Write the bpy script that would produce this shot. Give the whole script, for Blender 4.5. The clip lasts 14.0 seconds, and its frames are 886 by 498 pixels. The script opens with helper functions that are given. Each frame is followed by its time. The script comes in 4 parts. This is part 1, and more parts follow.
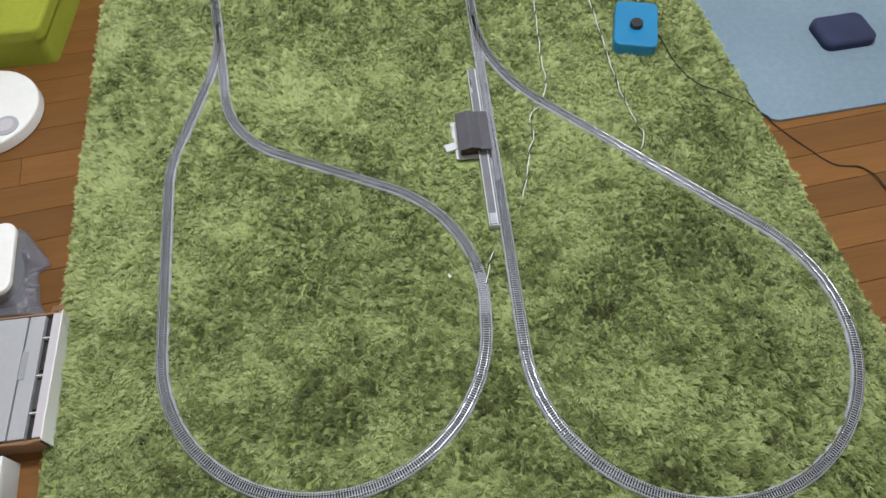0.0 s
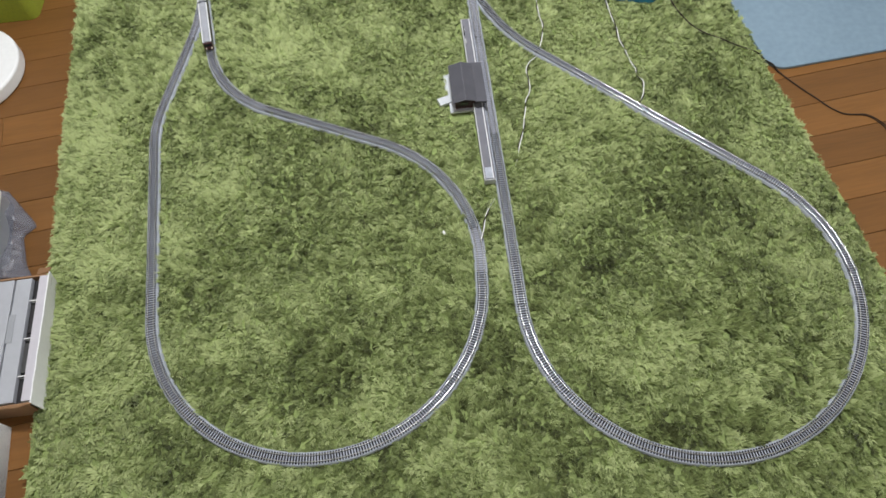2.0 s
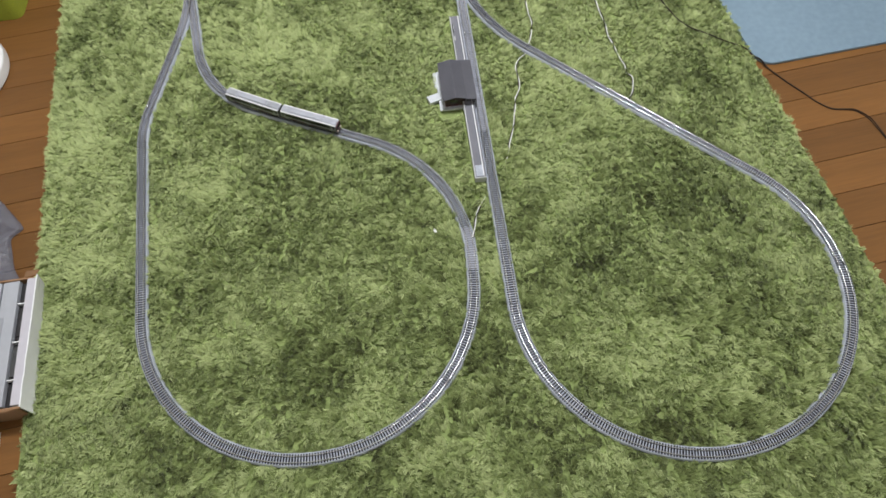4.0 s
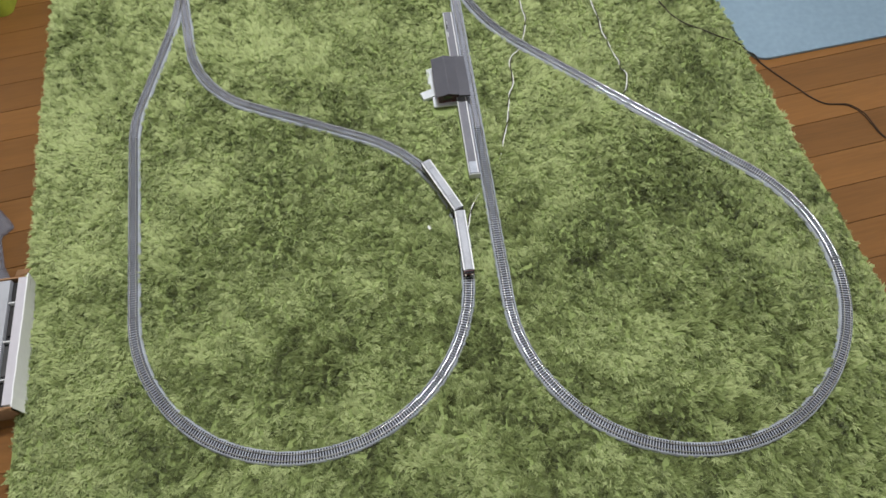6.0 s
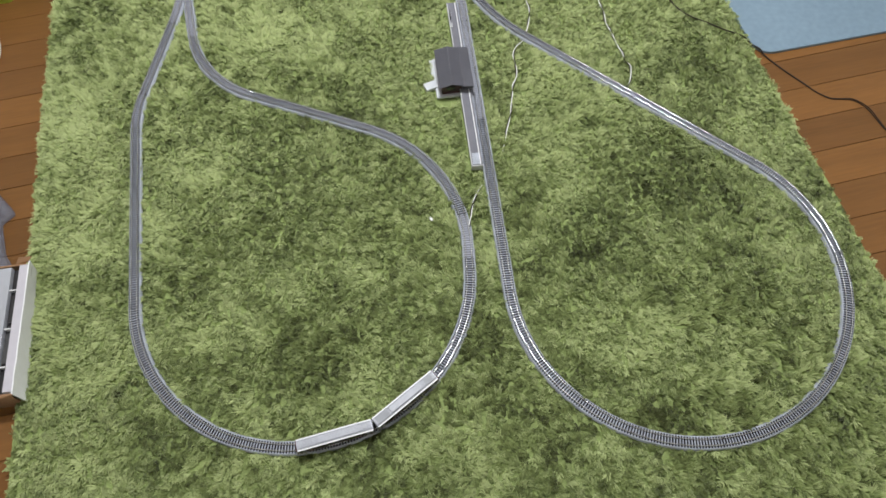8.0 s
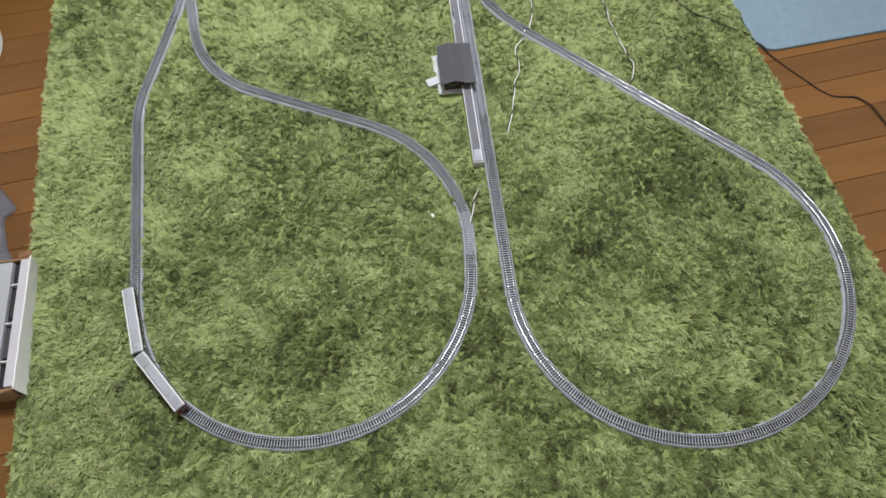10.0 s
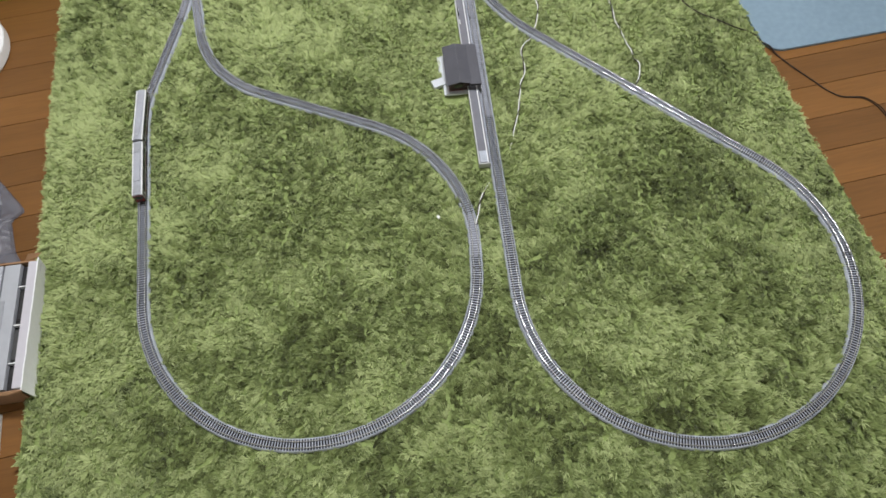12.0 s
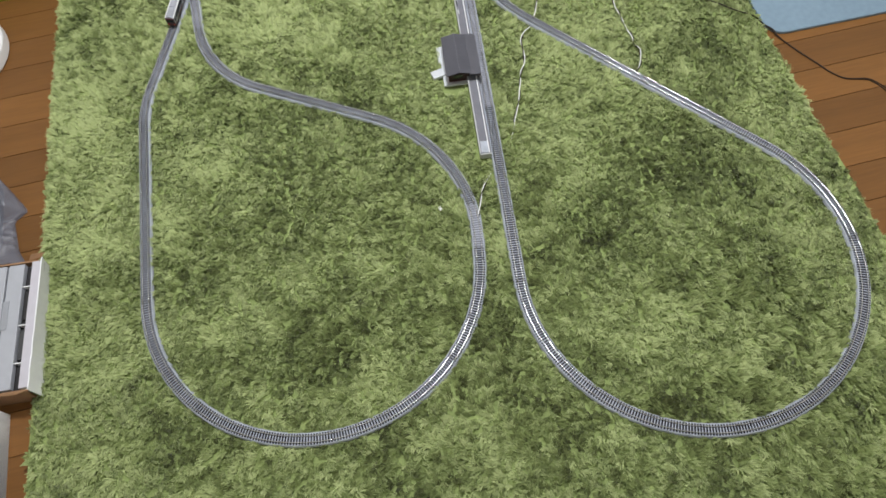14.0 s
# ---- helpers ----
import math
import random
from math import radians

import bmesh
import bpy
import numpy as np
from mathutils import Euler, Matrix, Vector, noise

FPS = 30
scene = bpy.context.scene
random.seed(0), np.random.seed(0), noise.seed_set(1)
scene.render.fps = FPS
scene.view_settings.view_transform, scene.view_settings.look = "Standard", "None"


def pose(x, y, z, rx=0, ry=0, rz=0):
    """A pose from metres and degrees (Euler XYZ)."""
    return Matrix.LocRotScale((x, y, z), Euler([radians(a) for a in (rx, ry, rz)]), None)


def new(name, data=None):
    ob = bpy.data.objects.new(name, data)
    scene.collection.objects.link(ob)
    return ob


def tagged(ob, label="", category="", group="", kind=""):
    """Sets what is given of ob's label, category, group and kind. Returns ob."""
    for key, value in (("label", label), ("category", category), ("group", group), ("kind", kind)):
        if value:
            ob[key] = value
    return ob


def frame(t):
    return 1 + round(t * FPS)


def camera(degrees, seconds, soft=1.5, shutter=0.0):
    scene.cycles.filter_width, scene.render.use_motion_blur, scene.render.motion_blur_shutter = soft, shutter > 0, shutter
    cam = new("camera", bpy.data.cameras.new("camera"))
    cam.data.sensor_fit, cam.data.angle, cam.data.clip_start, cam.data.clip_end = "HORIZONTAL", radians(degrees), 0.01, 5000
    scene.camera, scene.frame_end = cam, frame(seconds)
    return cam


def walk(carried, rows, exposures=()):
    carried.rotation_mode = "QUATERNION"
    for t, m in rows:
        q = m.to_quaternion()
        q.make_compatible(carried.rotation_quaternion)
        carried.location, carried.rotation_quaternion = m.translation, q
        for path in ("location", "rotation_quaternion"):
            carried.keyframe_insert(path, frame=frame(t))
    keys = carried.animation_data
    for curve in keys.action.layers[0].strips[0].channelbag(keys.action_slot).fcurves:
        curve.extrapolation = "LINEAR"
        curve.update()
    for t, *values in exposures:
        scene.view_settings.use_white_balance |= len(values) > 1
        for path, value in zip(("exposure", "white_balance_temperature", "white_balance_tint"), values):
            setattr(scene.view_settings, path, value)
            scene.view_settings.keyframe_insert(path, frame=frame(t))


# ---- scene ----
cam = camera(64.192, 14.0, soft=1.6)

# seconds, place in metres, turn in degrees: a camera held about 1.1 m above the rug
PATH = [
    (0, -0.0117, -0.0039, 1.1327, 30.547, 1.306, -3.108),
    (0.1, -0.0014, 0.0019, 1.1102, 28.224, 1.718, -3.037),
    (0.2, 0.0012, 0.0033, 1.1046, 27.643, 1.821, -3.019),
    (0.5, 0.0012, 0.0033, 1.1046, 27.643, 1.821, -3.019),
    (1, 0.0011, 0.0025, 1.1020, 27.827, 1.852, -3.126),
    (1.5, 0.0006, 0.0003, 1.1001, 27.810, 1.743, -3.239),
    (2, 0.0018, -0.0002, 1.0978, 27.594, 1.829, -3.664),
    (2.5, 0.0022, 0.0018, 1.0982, 27.353, 1.798, -3.934),
    (3, 0.0017, 0.0031, 1.0984, 27.393, 1.735, -4.293),
    (5.5, -0.0002, 0.0042, 1.0940, 27.054, 1.084, -4.770),
    (6, 0.0009, 0.0039, 1.0925, 27.108, 1.139, -4.990),
    (6.5, -0.0007, 0.0032, 1.0907, 26.979, 0.991, -4.838),
    (7, -0.0017, 0.0022, 1.0895, 26.916, 0.885, -4.686),
    (7.5, -0.0007, 0.0035, 1.0898, 26.651, 0.927, -4.585),
    (8, -0.0007, 0.0029, 1.0892, 26.549, 0.963, -4.481),
    (10.5, -0.0005, 0.0057, 1.0888, 26.121, 0.966, -4.158),
    (11, -0.0008, 0.0086, 1.0901, 26.054, 1.144, -4.185),
    (11.5, 0.0001, 0.0096, 1.0900, 26.170, 1.389, -4.317),
    (12, -0.0005, 0.0096, 1.0916, 26.072, 1.352, -4.023),
    (12.5, 0.0007, 0.0067, 1.0889, 26.108, 1.461, -4.116),
    (13, 0.0021, 0.0059, 1.0864, 25.921, 1.719, -4.322),
    (13.5, 0.0039, 0.0091, 1.0877, 25.552, 1.984, -4.459),
    (14, 0.0064, 0.0103, 1.0875, 25.401, 2.343, -4.836),
]
walk(cam, [(t, pose(x, y, z, rx, ry, rz)) for t, x, y, z, rx, ry, rz in PATH])

# ---- light: one round ceiling lamp, and faint daylight in the room ----
LAMP = (0.08, 1.02, 2.36)
world = bpy.data.worlds.new("room_air")
scene.world = world
world.use_nodes = True
world.node_tree.nodes["Background"].inputs["Color"].default_value = (0.72, 0.8, 0.9, 1)
world.node_tree.nodes["Background"].inputs["Strength"].default_value = 0.25
lamp_data = bpy.data.lights.new("ceiling_lamp_light", "AREA")
lamp_data.shape, lamp_data.size = "DISK", 0.46
lamp_data.energy, lamp_data.color = 57.0, (0.965, 0.985, 1.0)
lamp_light = new("ceiling_lamp_light", lamp_data)
lamp_light.matrix_basis = pose(*LAMP)
scene.view_settings.exposure = 0.0

# ---- materials ----
def material(name, color, rough=0.6, metal=0.0, vary=0.15, scale=40.0, bump=0.0, bump_scale=300.0, coords="Object", stretch=(1, 1, 1), hue=None, spec=0.5, extra=None):
    """A procedural surface: colour varied at two scales, roughness varied with it, fine bump."""
    m = bpy.data.materials.new(name)
    m.use_nodes = True
    nt = m.node_tree
    n, l = nt.nodes, nt.links
    b = n["Principled BSDF"]
    b.inputs["Roughness"].default_value, b.inputs["Metallic"].default_value = rough, metal
    b.inputs["Specular IOR Level"].default_value = spec
    tc = n.new("ShaderNodeTexCoord")
    mp = n.new("ShaderNodeMapping")
    mp.inputs["Scale"].default_value = stretch
    l.new(tc.outputs[coords], mp.inputs["Vector"])
    big, small = n.new("ShaderNodeTexNoise"), n.new("ShaderNodeTexNoise")
    big.inputs["Scale"].default_value, small.inputs["Scale"].default_value = scale * 0.2, scale * 4
    big.inputs["Detail"].default_value, small.inputs["Detail"].default_value = 3, 4
    l.new(mp.outputs[0], big.inputs["Vector"])
    l.new(mp.outputs[0], small.inputs["Vector"])
    add = n.new("ShaderNodeMath")
    add.operation = "ADD"
    l.new(big.outputs["Fac"], add.inputs[0])
    l.new(small.outputs["Fac"], add.inputs[1])
    ramp = n.new("ShaderNodeMapRange")
    ramp.inputs["From Min"].default_value, ramp.inputs["From Max"].default_value = 0.6, 1.4
    l.new(add.outputs[0], ramp.inputs["Value"])
    mix = n.new("ShaderNodeMix")
    mix.data_type = "RGBA"
    lo = tuple(c * (1 - vary) for c in color)
    hi = hue or tuple(min(1.0, c * (1 + vary)) for c in color)
    mix.inputs[6].default_value, mix.inputs[7].default_value = (*lo, 1), (*hi, 1)
    l.new(ramp.outputs[0], mix.inputs[0])
    l.new(mix.outputs[2], b.inputs["Base Color"])
    rr = n.new("ShaderNodeMapRange")
    rr.inputs["To Min"].default_value, rr.inputs["To Max"].default_value = max(0.03, rough - 0.08), min(1, rough + 0.08)
    l.new(small.outputs["Fac"], rr.inputs["Value"])
    l.new(rr.outputs[0], b.inputs["Roughness"])
    if bump:
        fine = n.new("ShaderNodeTexNoise")
        fine.inputs["Scale"].default_value, fine.inputs["Detail"].default_value = bump_scale, 3
        l.new(mp.outputs[0], fine.inputs["Vector"])
        bp = n.new("ShaderNodeBump")
        bp.inputs["Strength"].default_value, bp.inputs["Distance"].default_value = bump, 0.0006
        l.new(fine.outputs["Fac"], bp.inputs["Height"])
        l.new(bp.outputs[0], b.inputs["Normal"])
    if extra:
        extra(n, l, b, mix)
    return m


def glow(name, color, strength):
    m = bpy.data.materials.new(name)
    m.use_nodes = True
    b = m.node_tree.nodes["Principled BSDF"]
    b.inputs["Base Color"].default_value = (*color, 1)
    b.inputs["Emission Color"].default_value, b.inputs["Emission Strength"].default_value = (*color, 1), strength
    return m


def pile_material():
    """Shag yarn: every tuft its own green, with light on the lying pile painted in as paler tone."""
    m = bpy.data.materials.new("shag_yarn")
    m.use_nodes = True
    n, l = m.node_tree.nodes, m.node_tree.links
    b = n["Principled BSDF"]
    b.inputs["Roughness"].default_value = 0.75
    b.inputs["Specular IOR Level"].default_value = 0.25
    b.inputs["Sheen Weight"].default_value = 0.15
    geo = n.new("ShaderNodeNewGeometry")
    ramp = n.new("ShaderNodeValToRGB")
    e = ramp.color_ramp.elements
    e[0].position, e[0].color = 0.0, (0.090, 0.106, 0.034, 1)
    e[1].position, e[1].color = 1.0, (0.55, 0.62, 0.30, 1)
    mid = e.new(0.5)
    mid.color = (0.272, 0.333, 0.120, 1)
    nap_light = n.new("ShaderNodeAttribute")
    nap_light.attribute_name = "yarn_tone_and_light"
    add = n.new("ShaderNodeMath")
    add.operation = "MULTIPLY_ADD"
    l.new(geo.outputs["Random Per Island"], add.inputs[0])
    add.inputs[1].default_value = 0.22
    l.new(nap_light.outputs["Fac"], add.inputs[2])
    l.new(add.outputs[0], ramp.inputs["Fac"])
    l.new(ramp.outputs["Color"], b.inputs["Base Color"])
    # thin yarn lets some light through
    thin, mix = n.new("ShaderNodeBsdfTranslucent"), n.new("ShaderNodeMixShader")
    l.new(ramp.outputs["Color"], thin.inputs["Color"])
    mix.inputs[0].default_value = 0.27
    l.new(b.outputs[0], mix.inputs[1])
    l.new(thin.outputs[0], mix.inputs[2])
    l.new(mix.outputs[0], n["Material Output"].inputs["Surface"])
    return m


def random_tone(amount):
    """Lets alike pieces differ a little in tone."""
    def extra(n, l, b, mix):
        info = n.new("ShaderNodeObjectInfo")
        mr = n.new("ShaderNodeMapRange")
        mr.inputs["To Min"].default_value, mr.inputs["To Max"].default_value = 1 - amount, 1 + amount
        l.new(info.outputs["Random"], mr.inputs["Value"])
        mul = n.new("ShaderNodeMix")
        mul.data_type, mul.blend_type = "RGBA", "MULTIPLY"
        mul.inputs[0].default_value = 1.0
        l.new(mix.outputs[2], mul.inputs[6])
        comb = n.new("ShaderNodeCombineColor")
        for i in range(3):
            l.new(mr.outputs[0], comb.inputs[i])
        l.new(comb.outputs[0], mul.inputs[7])
        l.new(mul.outputs[2], b.inputs["Base Color"])
    return extra


def clear_plastic(name, tint, rough, cover):
    """Thin cloudy film: see-through by its cover."""
    m = material(name, tint, rough, vary=0.08, scale=20, bump=0.4, bump_scale=30)
    m.node_tree.nodes["Principled BSDF"].inputs["Alpha"].default_value = cover
    return m


PILE = pile_material()
BACKING = material("rug_backing", (0.25, 0.31, 0.11), 0.95, vary=0.35, scale=120, bump=1.0, bump_scale=500)
BALLAST = material("grey_ballast_plastic", (0.405, 0.43, 0.495), 0.85, spec=0.2, vary=0.3, scale=260, bump=0.8, bump_scale=1800)
SLEEPER = material("dark_sleeper_plastic", (0.021, 0.021, 0.025), 0.9, spec=0.08, vary=0.25, scale=200, bump=0.3, bump_scale=1500)
PALE_TIE = material("grey_sleeper_plastic", (0.20, 0.20, 0.23), 0.9, spec=0.08, vary=0.25, scale=200, bump=0.3, bump_scale=1500)
MID_TIE = material("mid_grey_sleeper_plastic", (0.09, 0.09, 0.105), 0.9, spec=0.08, vary=0.25, scale=200, bump=0.3, bump_scale=1500)
RAIL = material("nickel_silver_rail", (0.64, 0.64, 0.65), 0.22, 1.0, vary=0.12, scale=150)
JOINER = material("rail_joiner_metal", (0.03, 0.03, 0.033), 0.6, 0.2, vary=0.2, scale=200)
WOOD = material("oiled_brown_floorboard", (0.172, 0.076, 0.021), 0.45, spec=0.28, vary=0.2, scale=14, stretch=(0.35, 6, 1), bump=0.15, bump_scale=60, extra=random_tone(0.16))
GAP = material("dark_board_joint", (0.085, 0.040, 0.016), 0.8)
PLATFORM = material("grey_platform_paving", (0.158, 0.158, 0.185), 0.8, vary=0.18, scale=160, bump=0.4, bump_scale=900)
PALE_BASE = material("white_station_base_plastic", (0.58, 0.60, 0.64), 0.6, vary=0.12, scale=140, bump=0.25, bump_scale=900)
CONCRETE = material("pale_concrete_plastic", (0.44, 0.445, 0.45), 0.7, vary=0.14, scale=150, bump=0.3, bump_scale=900)
WHITE = material("white_plastic", (0.79, 0.795, 0.81), 0.45, vary=0.05, scale=30)
LINE = material("white_platform_line", (0.78, 0.78, 0.8), 0.6, vary=0.06, scale=90)
ROOF = material("dark_grey_tin_roof", (0.074, 0.073, 0.090), 0.6, vary=0.2, scale=120, bump=0.4, bump_scale=700)
TIMBER = material("dark_brown_station_wall", (0.038, 0.020, 0.020), 0.8, vary=0.3, scale=160, bump=0.4, bump_scale=900)
STEEL = material("silver_painted_car_side", (0.31, 0.32, 0.36), 0.32, 0.5, vary=0.06, scale=60)
CAR_ROOF = material("light_grey_car_roof", (0.35, 0.36, 0.41), 0.45, vary=0.22, scale=150, bump=0.15, bump_scale=800)
CAR_TRIM = material("white_gutter", (0.72, 0.72, 0.74), 0.4, vary=0.05, scale=60)
DARK = material("black_plastic", (0.022, 0.02, 0.022), 0.5, vary=0.3, scale=90)
GLASS = material("dark_tinted_window", (0.02, 0.022, 0.026), 0.12, vary=0.2, scale=60)
MAROON = material("maroon_car_front", (0.085, 0.020, 0.024), 0.5, vary=0.15, scale=90)
UNDER = material("dark_grey_underframe", (0.05, 0.05, 0.053), 0.65, vary=0.25, scale=120)
HEADLIGHT = glow("headlight_glow", (1.0, 0.93, 0.80), 0.6)
TAILLIGHT = glow("taillight_glow", (0.35, 0.02, 0.015), 0.12)
WIRE_WHITE = material("white_wire", (0.84, 0.84, 0.83), 0.45, vary=0.08, scale=60)
CABLE = material("black_cable", (0.022, 0.014, 0.011), 0.7, spec=0.25, vary=0.25, scale=60)
MAT_BLUE = material("pale_blue_mat", (0.175, 0.255, 0.335), 0.85, vary=0.16, scale=22, bump=0.5, bump_scale=500, hue=(0.205, 0.29, 0.37))
TEAL = material("bright_blue_plastic", (0.012, 0.19, 0.40), 0.4, vary=0.12, scale=40)
NAVY = material("navy_cloth", (0.02, 0.028, 0.075), 0.85, vary=0.25, scale=90, bump=0.6, bump_scale=900)
LIME = material("lime_green_fabric", (0.27, 0.31, 0.025), 0.8, vary=0.14, scale=40, bump=0.6, bump_scale=700)
PAPER = material("white_card", (0.78, 0.785, 0.81), 0.75, vary=0.05, scale=30, bump=0.15, bump_scale=300)
CARTON = material("brown_cardboard", (0.30, 0.165, 0.085), 0.85, vary=0.15, scale=50, bump=0.3, bump_scale=400)
TRAY = material("grey_tray_plastic", (0.38, 0.39, 0.43), 0.5, vary=0.07, scale=25)
LILAC = material("lilac_grey_card", (0.50, 0.48, 0.53), 0.7, vary=0.06, scale=25)
GREY_MID = material("mid_grey_label", (0.30, 0.31, 0.34), 0.6, vary=0.08, scale=40)
FILM = clear_plastic("cloudy_plastic_film", (0.20, 0.205, 0.25), 0.42, 0.45)
TUB = clear_plastic("frosted_tub_plastic", (0.40, 0.42, 0.47), 0.4, 0.7)
WALLPAPER = material("white_wallpaper", (0.74, 0.73, 0.70), 0.9, vary=0.05, scale=12, bump=0.3, bump_scale=250)
CEILING = material("ceiling_paint", (0.80, 0.80, 0.78), 0.9, vary=0.03, scale=8)
LAMP_GLOW = glow("lamp_diffuser", (1.0, 0.965, 0.92), 3.0)
FLUFF = material("white_lint", (0.85, 0.85, 0.83), 0.9, vary=0.05, scale=200)


# ---- track plan: chains of straights and arcs in metres ----
R45 = 0.2816          # radius of the sectional curves
STEP = 0.004
RAIL_TOP = 0.0088


def chain(x, y, heading, *segs):
    """Points (x, y, heading) along straights ("s", length) and arcs ("a", degrees, radius; left is positive)."""
    out = [(x, y, heading)]
    for seg in segs:
        if seg[0] == "s":
            n = max(2, int(seg[1] / STEP))
            for _ in range(n):
                x += seg[1] / n * math.cos(heading)
                y += seg[1] / n * math.sin(heading)
                out.append((x, y, heading))
        else:
            turn = math.radians(seg[1])
            n = max(2, int(abs(turn) * seg[2] / STEP))
            d = turn / n
            chord = 2 * seg[2] * math.sin(abs(d) / 2)
            for _ in range(n):
                x += chord * math.cos(heading + d / 2)
                y += chord * math.sin(heading + d / 2)
                heading += d
                out.append((x, y, heading))
    return out


def back(pts):
    return [(x, y, h + math.pi) for x, y, h in reversed(pts)]


def meet(a, b):
    """Where the lines through two (x, y, heading) cross, as distances along each."""
    ax, ay, ah = a
    bx, by, bh = b
    ux, uy, vx, vy = math.cos(ah), math.sin(ah), math.cos(bh), math.sin(bh)
    det = ux * -vy + uy * vx
    return ((bx - ax) * -vy + (by - ay) * vx) / det, (ux * (by - ay) - uy * (bx - ax)) / det


# left loop, from the foot of its western straight round to the turnout
L_STRAIGHT = chain(-0.5364, 0.8497, -1.4614, ("s", 0.372))
L_ARC = chain(*L_STRAIGHT[-1], ("a", 171.91, R45))
L_FEED = chain(*L_ARC[-1], ("s", 0.0428))
L_ARC2 = chain(*L_FEED[-1], ("a", 67.84, R45))
L_DIAG = chain(*L_ARC2[-1], ("s", 0.24))
L_BEND = chain(*L_DIAG[-1], ("a", -55.67, 0.22))
W_RISE = chain(-0.5364, 0.8497, 1.6455, ("a", -16.5, R45))
# both branches meet tangentially at the western turnout
W_TAN = 0.481 * math.tan((L_BEND[-1][2] - 2 * math.pi * round((L_BEND[-1][2] - W_RISE[-1][2]) / (2 * math.pi)) - W_RISE[-1][2]) / 2)
W_A, W_B = meet(W_RISE[-1], L_BEND[-1])
W_STRAIGHT = chain(*W_RISE[-1], ("s", W_A - W_TAN))
W_SWITCH = chain(*W_STRAIGHT[-1], ("a", 2 * math.degrees(math.atan(W_TAN / 0.481)), 0.481))
W_THROUGH = chain(*L_BEND[-1], ("s", W_B + W_TAN))
W_MAIN = chain(*W_THROUGH[-1], ("s", 0.62))
# right loop, from the station down, round and back up
M_TOP = chain(0.1033, 1.1827, -1.5365, ("s", 0.372))
M_LOW = chain(*M_TOP[-1], ("s", 0.3552))
R_ARC = chain(*M_LOW[-1], ("a", 225.6, 0.2798))
R_UP = (0.1033, 1.1827, -1.5365 + math.pi)
R_A, R_B = meet(R_ARC[-1], R_UP)
R_TURN = R_UP[2] - (R_ARC[-1][2] % (2 * math.pi))
R_TAN = 0.385 * math.tan(-R_TURN / 2)
R_STRAIGHT = chain(*R_ARC[-1], ("s", R_A - R_TAN))
R_BEND = chain(*R_STRAIGHT[-1], ("a", math.degrees(R_TURN), 0.385))
M_SWITCH = chain(*R_UP, ("s", R_B + R_TAN))
M_MAIN = chain(*M_SWITCH[-1], ("s", 0.35))

# the way of the train: down the main, round the left loop and back up
WAY = back(W_MAIN)[:-1] + back(W_THROUGH)[:-1] + back(L_BEND)[:-1] + back(L_DIAG)[:-1] + back(L_ARC2)[:-1] + back(L_FEED)[:-1] \
    + back(L_ARC)[:-1] + back(L_STRAIGHT)[:-1] + W_RISE[:-1] + W_STRAIGHT[:-1] + W_SWITCH[:-1] + W_MAIN
WAY_S = [0.0]
for (ax, ay, _), (bx, by, _) in zip(WAY, WAY[1:]):
    WAY_S.append(WAY_S[-1] + math.hypot(bx - ax, by - ay))


def on_way(s):
    """The point of the train's way after s metres."""
    x = float(np.interp(s, WAY_S, [p[0] for p in WAY]))
    y = float(np.interp(s, WAY_S, [p[1] for p in WAY]))
    return x, y


# ---- mesh helpers ----
def part(name, bm, mat, parent=None, label="", smooth=False):
    me = bpy.data.meshes.new(name)
    bm.normal_update()
    bm.to_mesh(me)
    bm.free()
    me.materials.append(mat)
    if smooth:
        me.polygons.foreach_set("use_smooth", [True] * len(me.polygons))
    ob = new(name, me)
    if parent:
        ob.parent = parent
    if label:
        ob["label"] = label
    return ob


def box(sx, sy, sz, at=(0, 0, 0), bevel=0.0, turn=0.0, bm=None, segments=2):
    """A box with bevelled edges; at is the centre of its base."""
    b = bmesh.new()
    bmesh.ops.create_cube(b, size=1.0)
    bmesh.ops.scale(b, vec=(sx, sy, sz), verts=b.verts)
    if bevel:
        bmesh.ops.bevel(b, geom=b.edges[:], offset=bevel, segments=segments, affect="EDGES", profile=0.6)
    bmesh.ops.transform(b, matrix=Matrix.Translation((at[0], at[1], at[2] + sz / 2)) @ Matrix.Rotation(turn, 4, "Z"), verts=b.verts)
    return join(bm, b)


def join(bm, b):
    if bm is None:
        return b
    me = bpy.data.meshes.new("join")
    b.to_mesh(me)
    b.free()
    bm.from_mesh(me)
    bpy.data.meshes.remove(me)
    return bm


def cylinder(r, depth, m, segments=24, bm=None, r2=None, bevel=0.0):
    b = bmesh.new()
    bmesh.ops.create_cone(b, cap_ends=True, segments=segments, radius1=r, radius2=r if r2 is None else r2, depth=depth)
    if bevel:
        rim = [e for e in b.edges if len([f for f in e.link_faces if len(f.verts) > 4]) == 1]
        bmesh.ops.bevel(b, geom=rim, offset=bevel, segments=3, affect="EDGES", profile=0.5)
    bmesh.ops.transform(b, matrix=m, verts=b.verts)
    return join(bm, b)


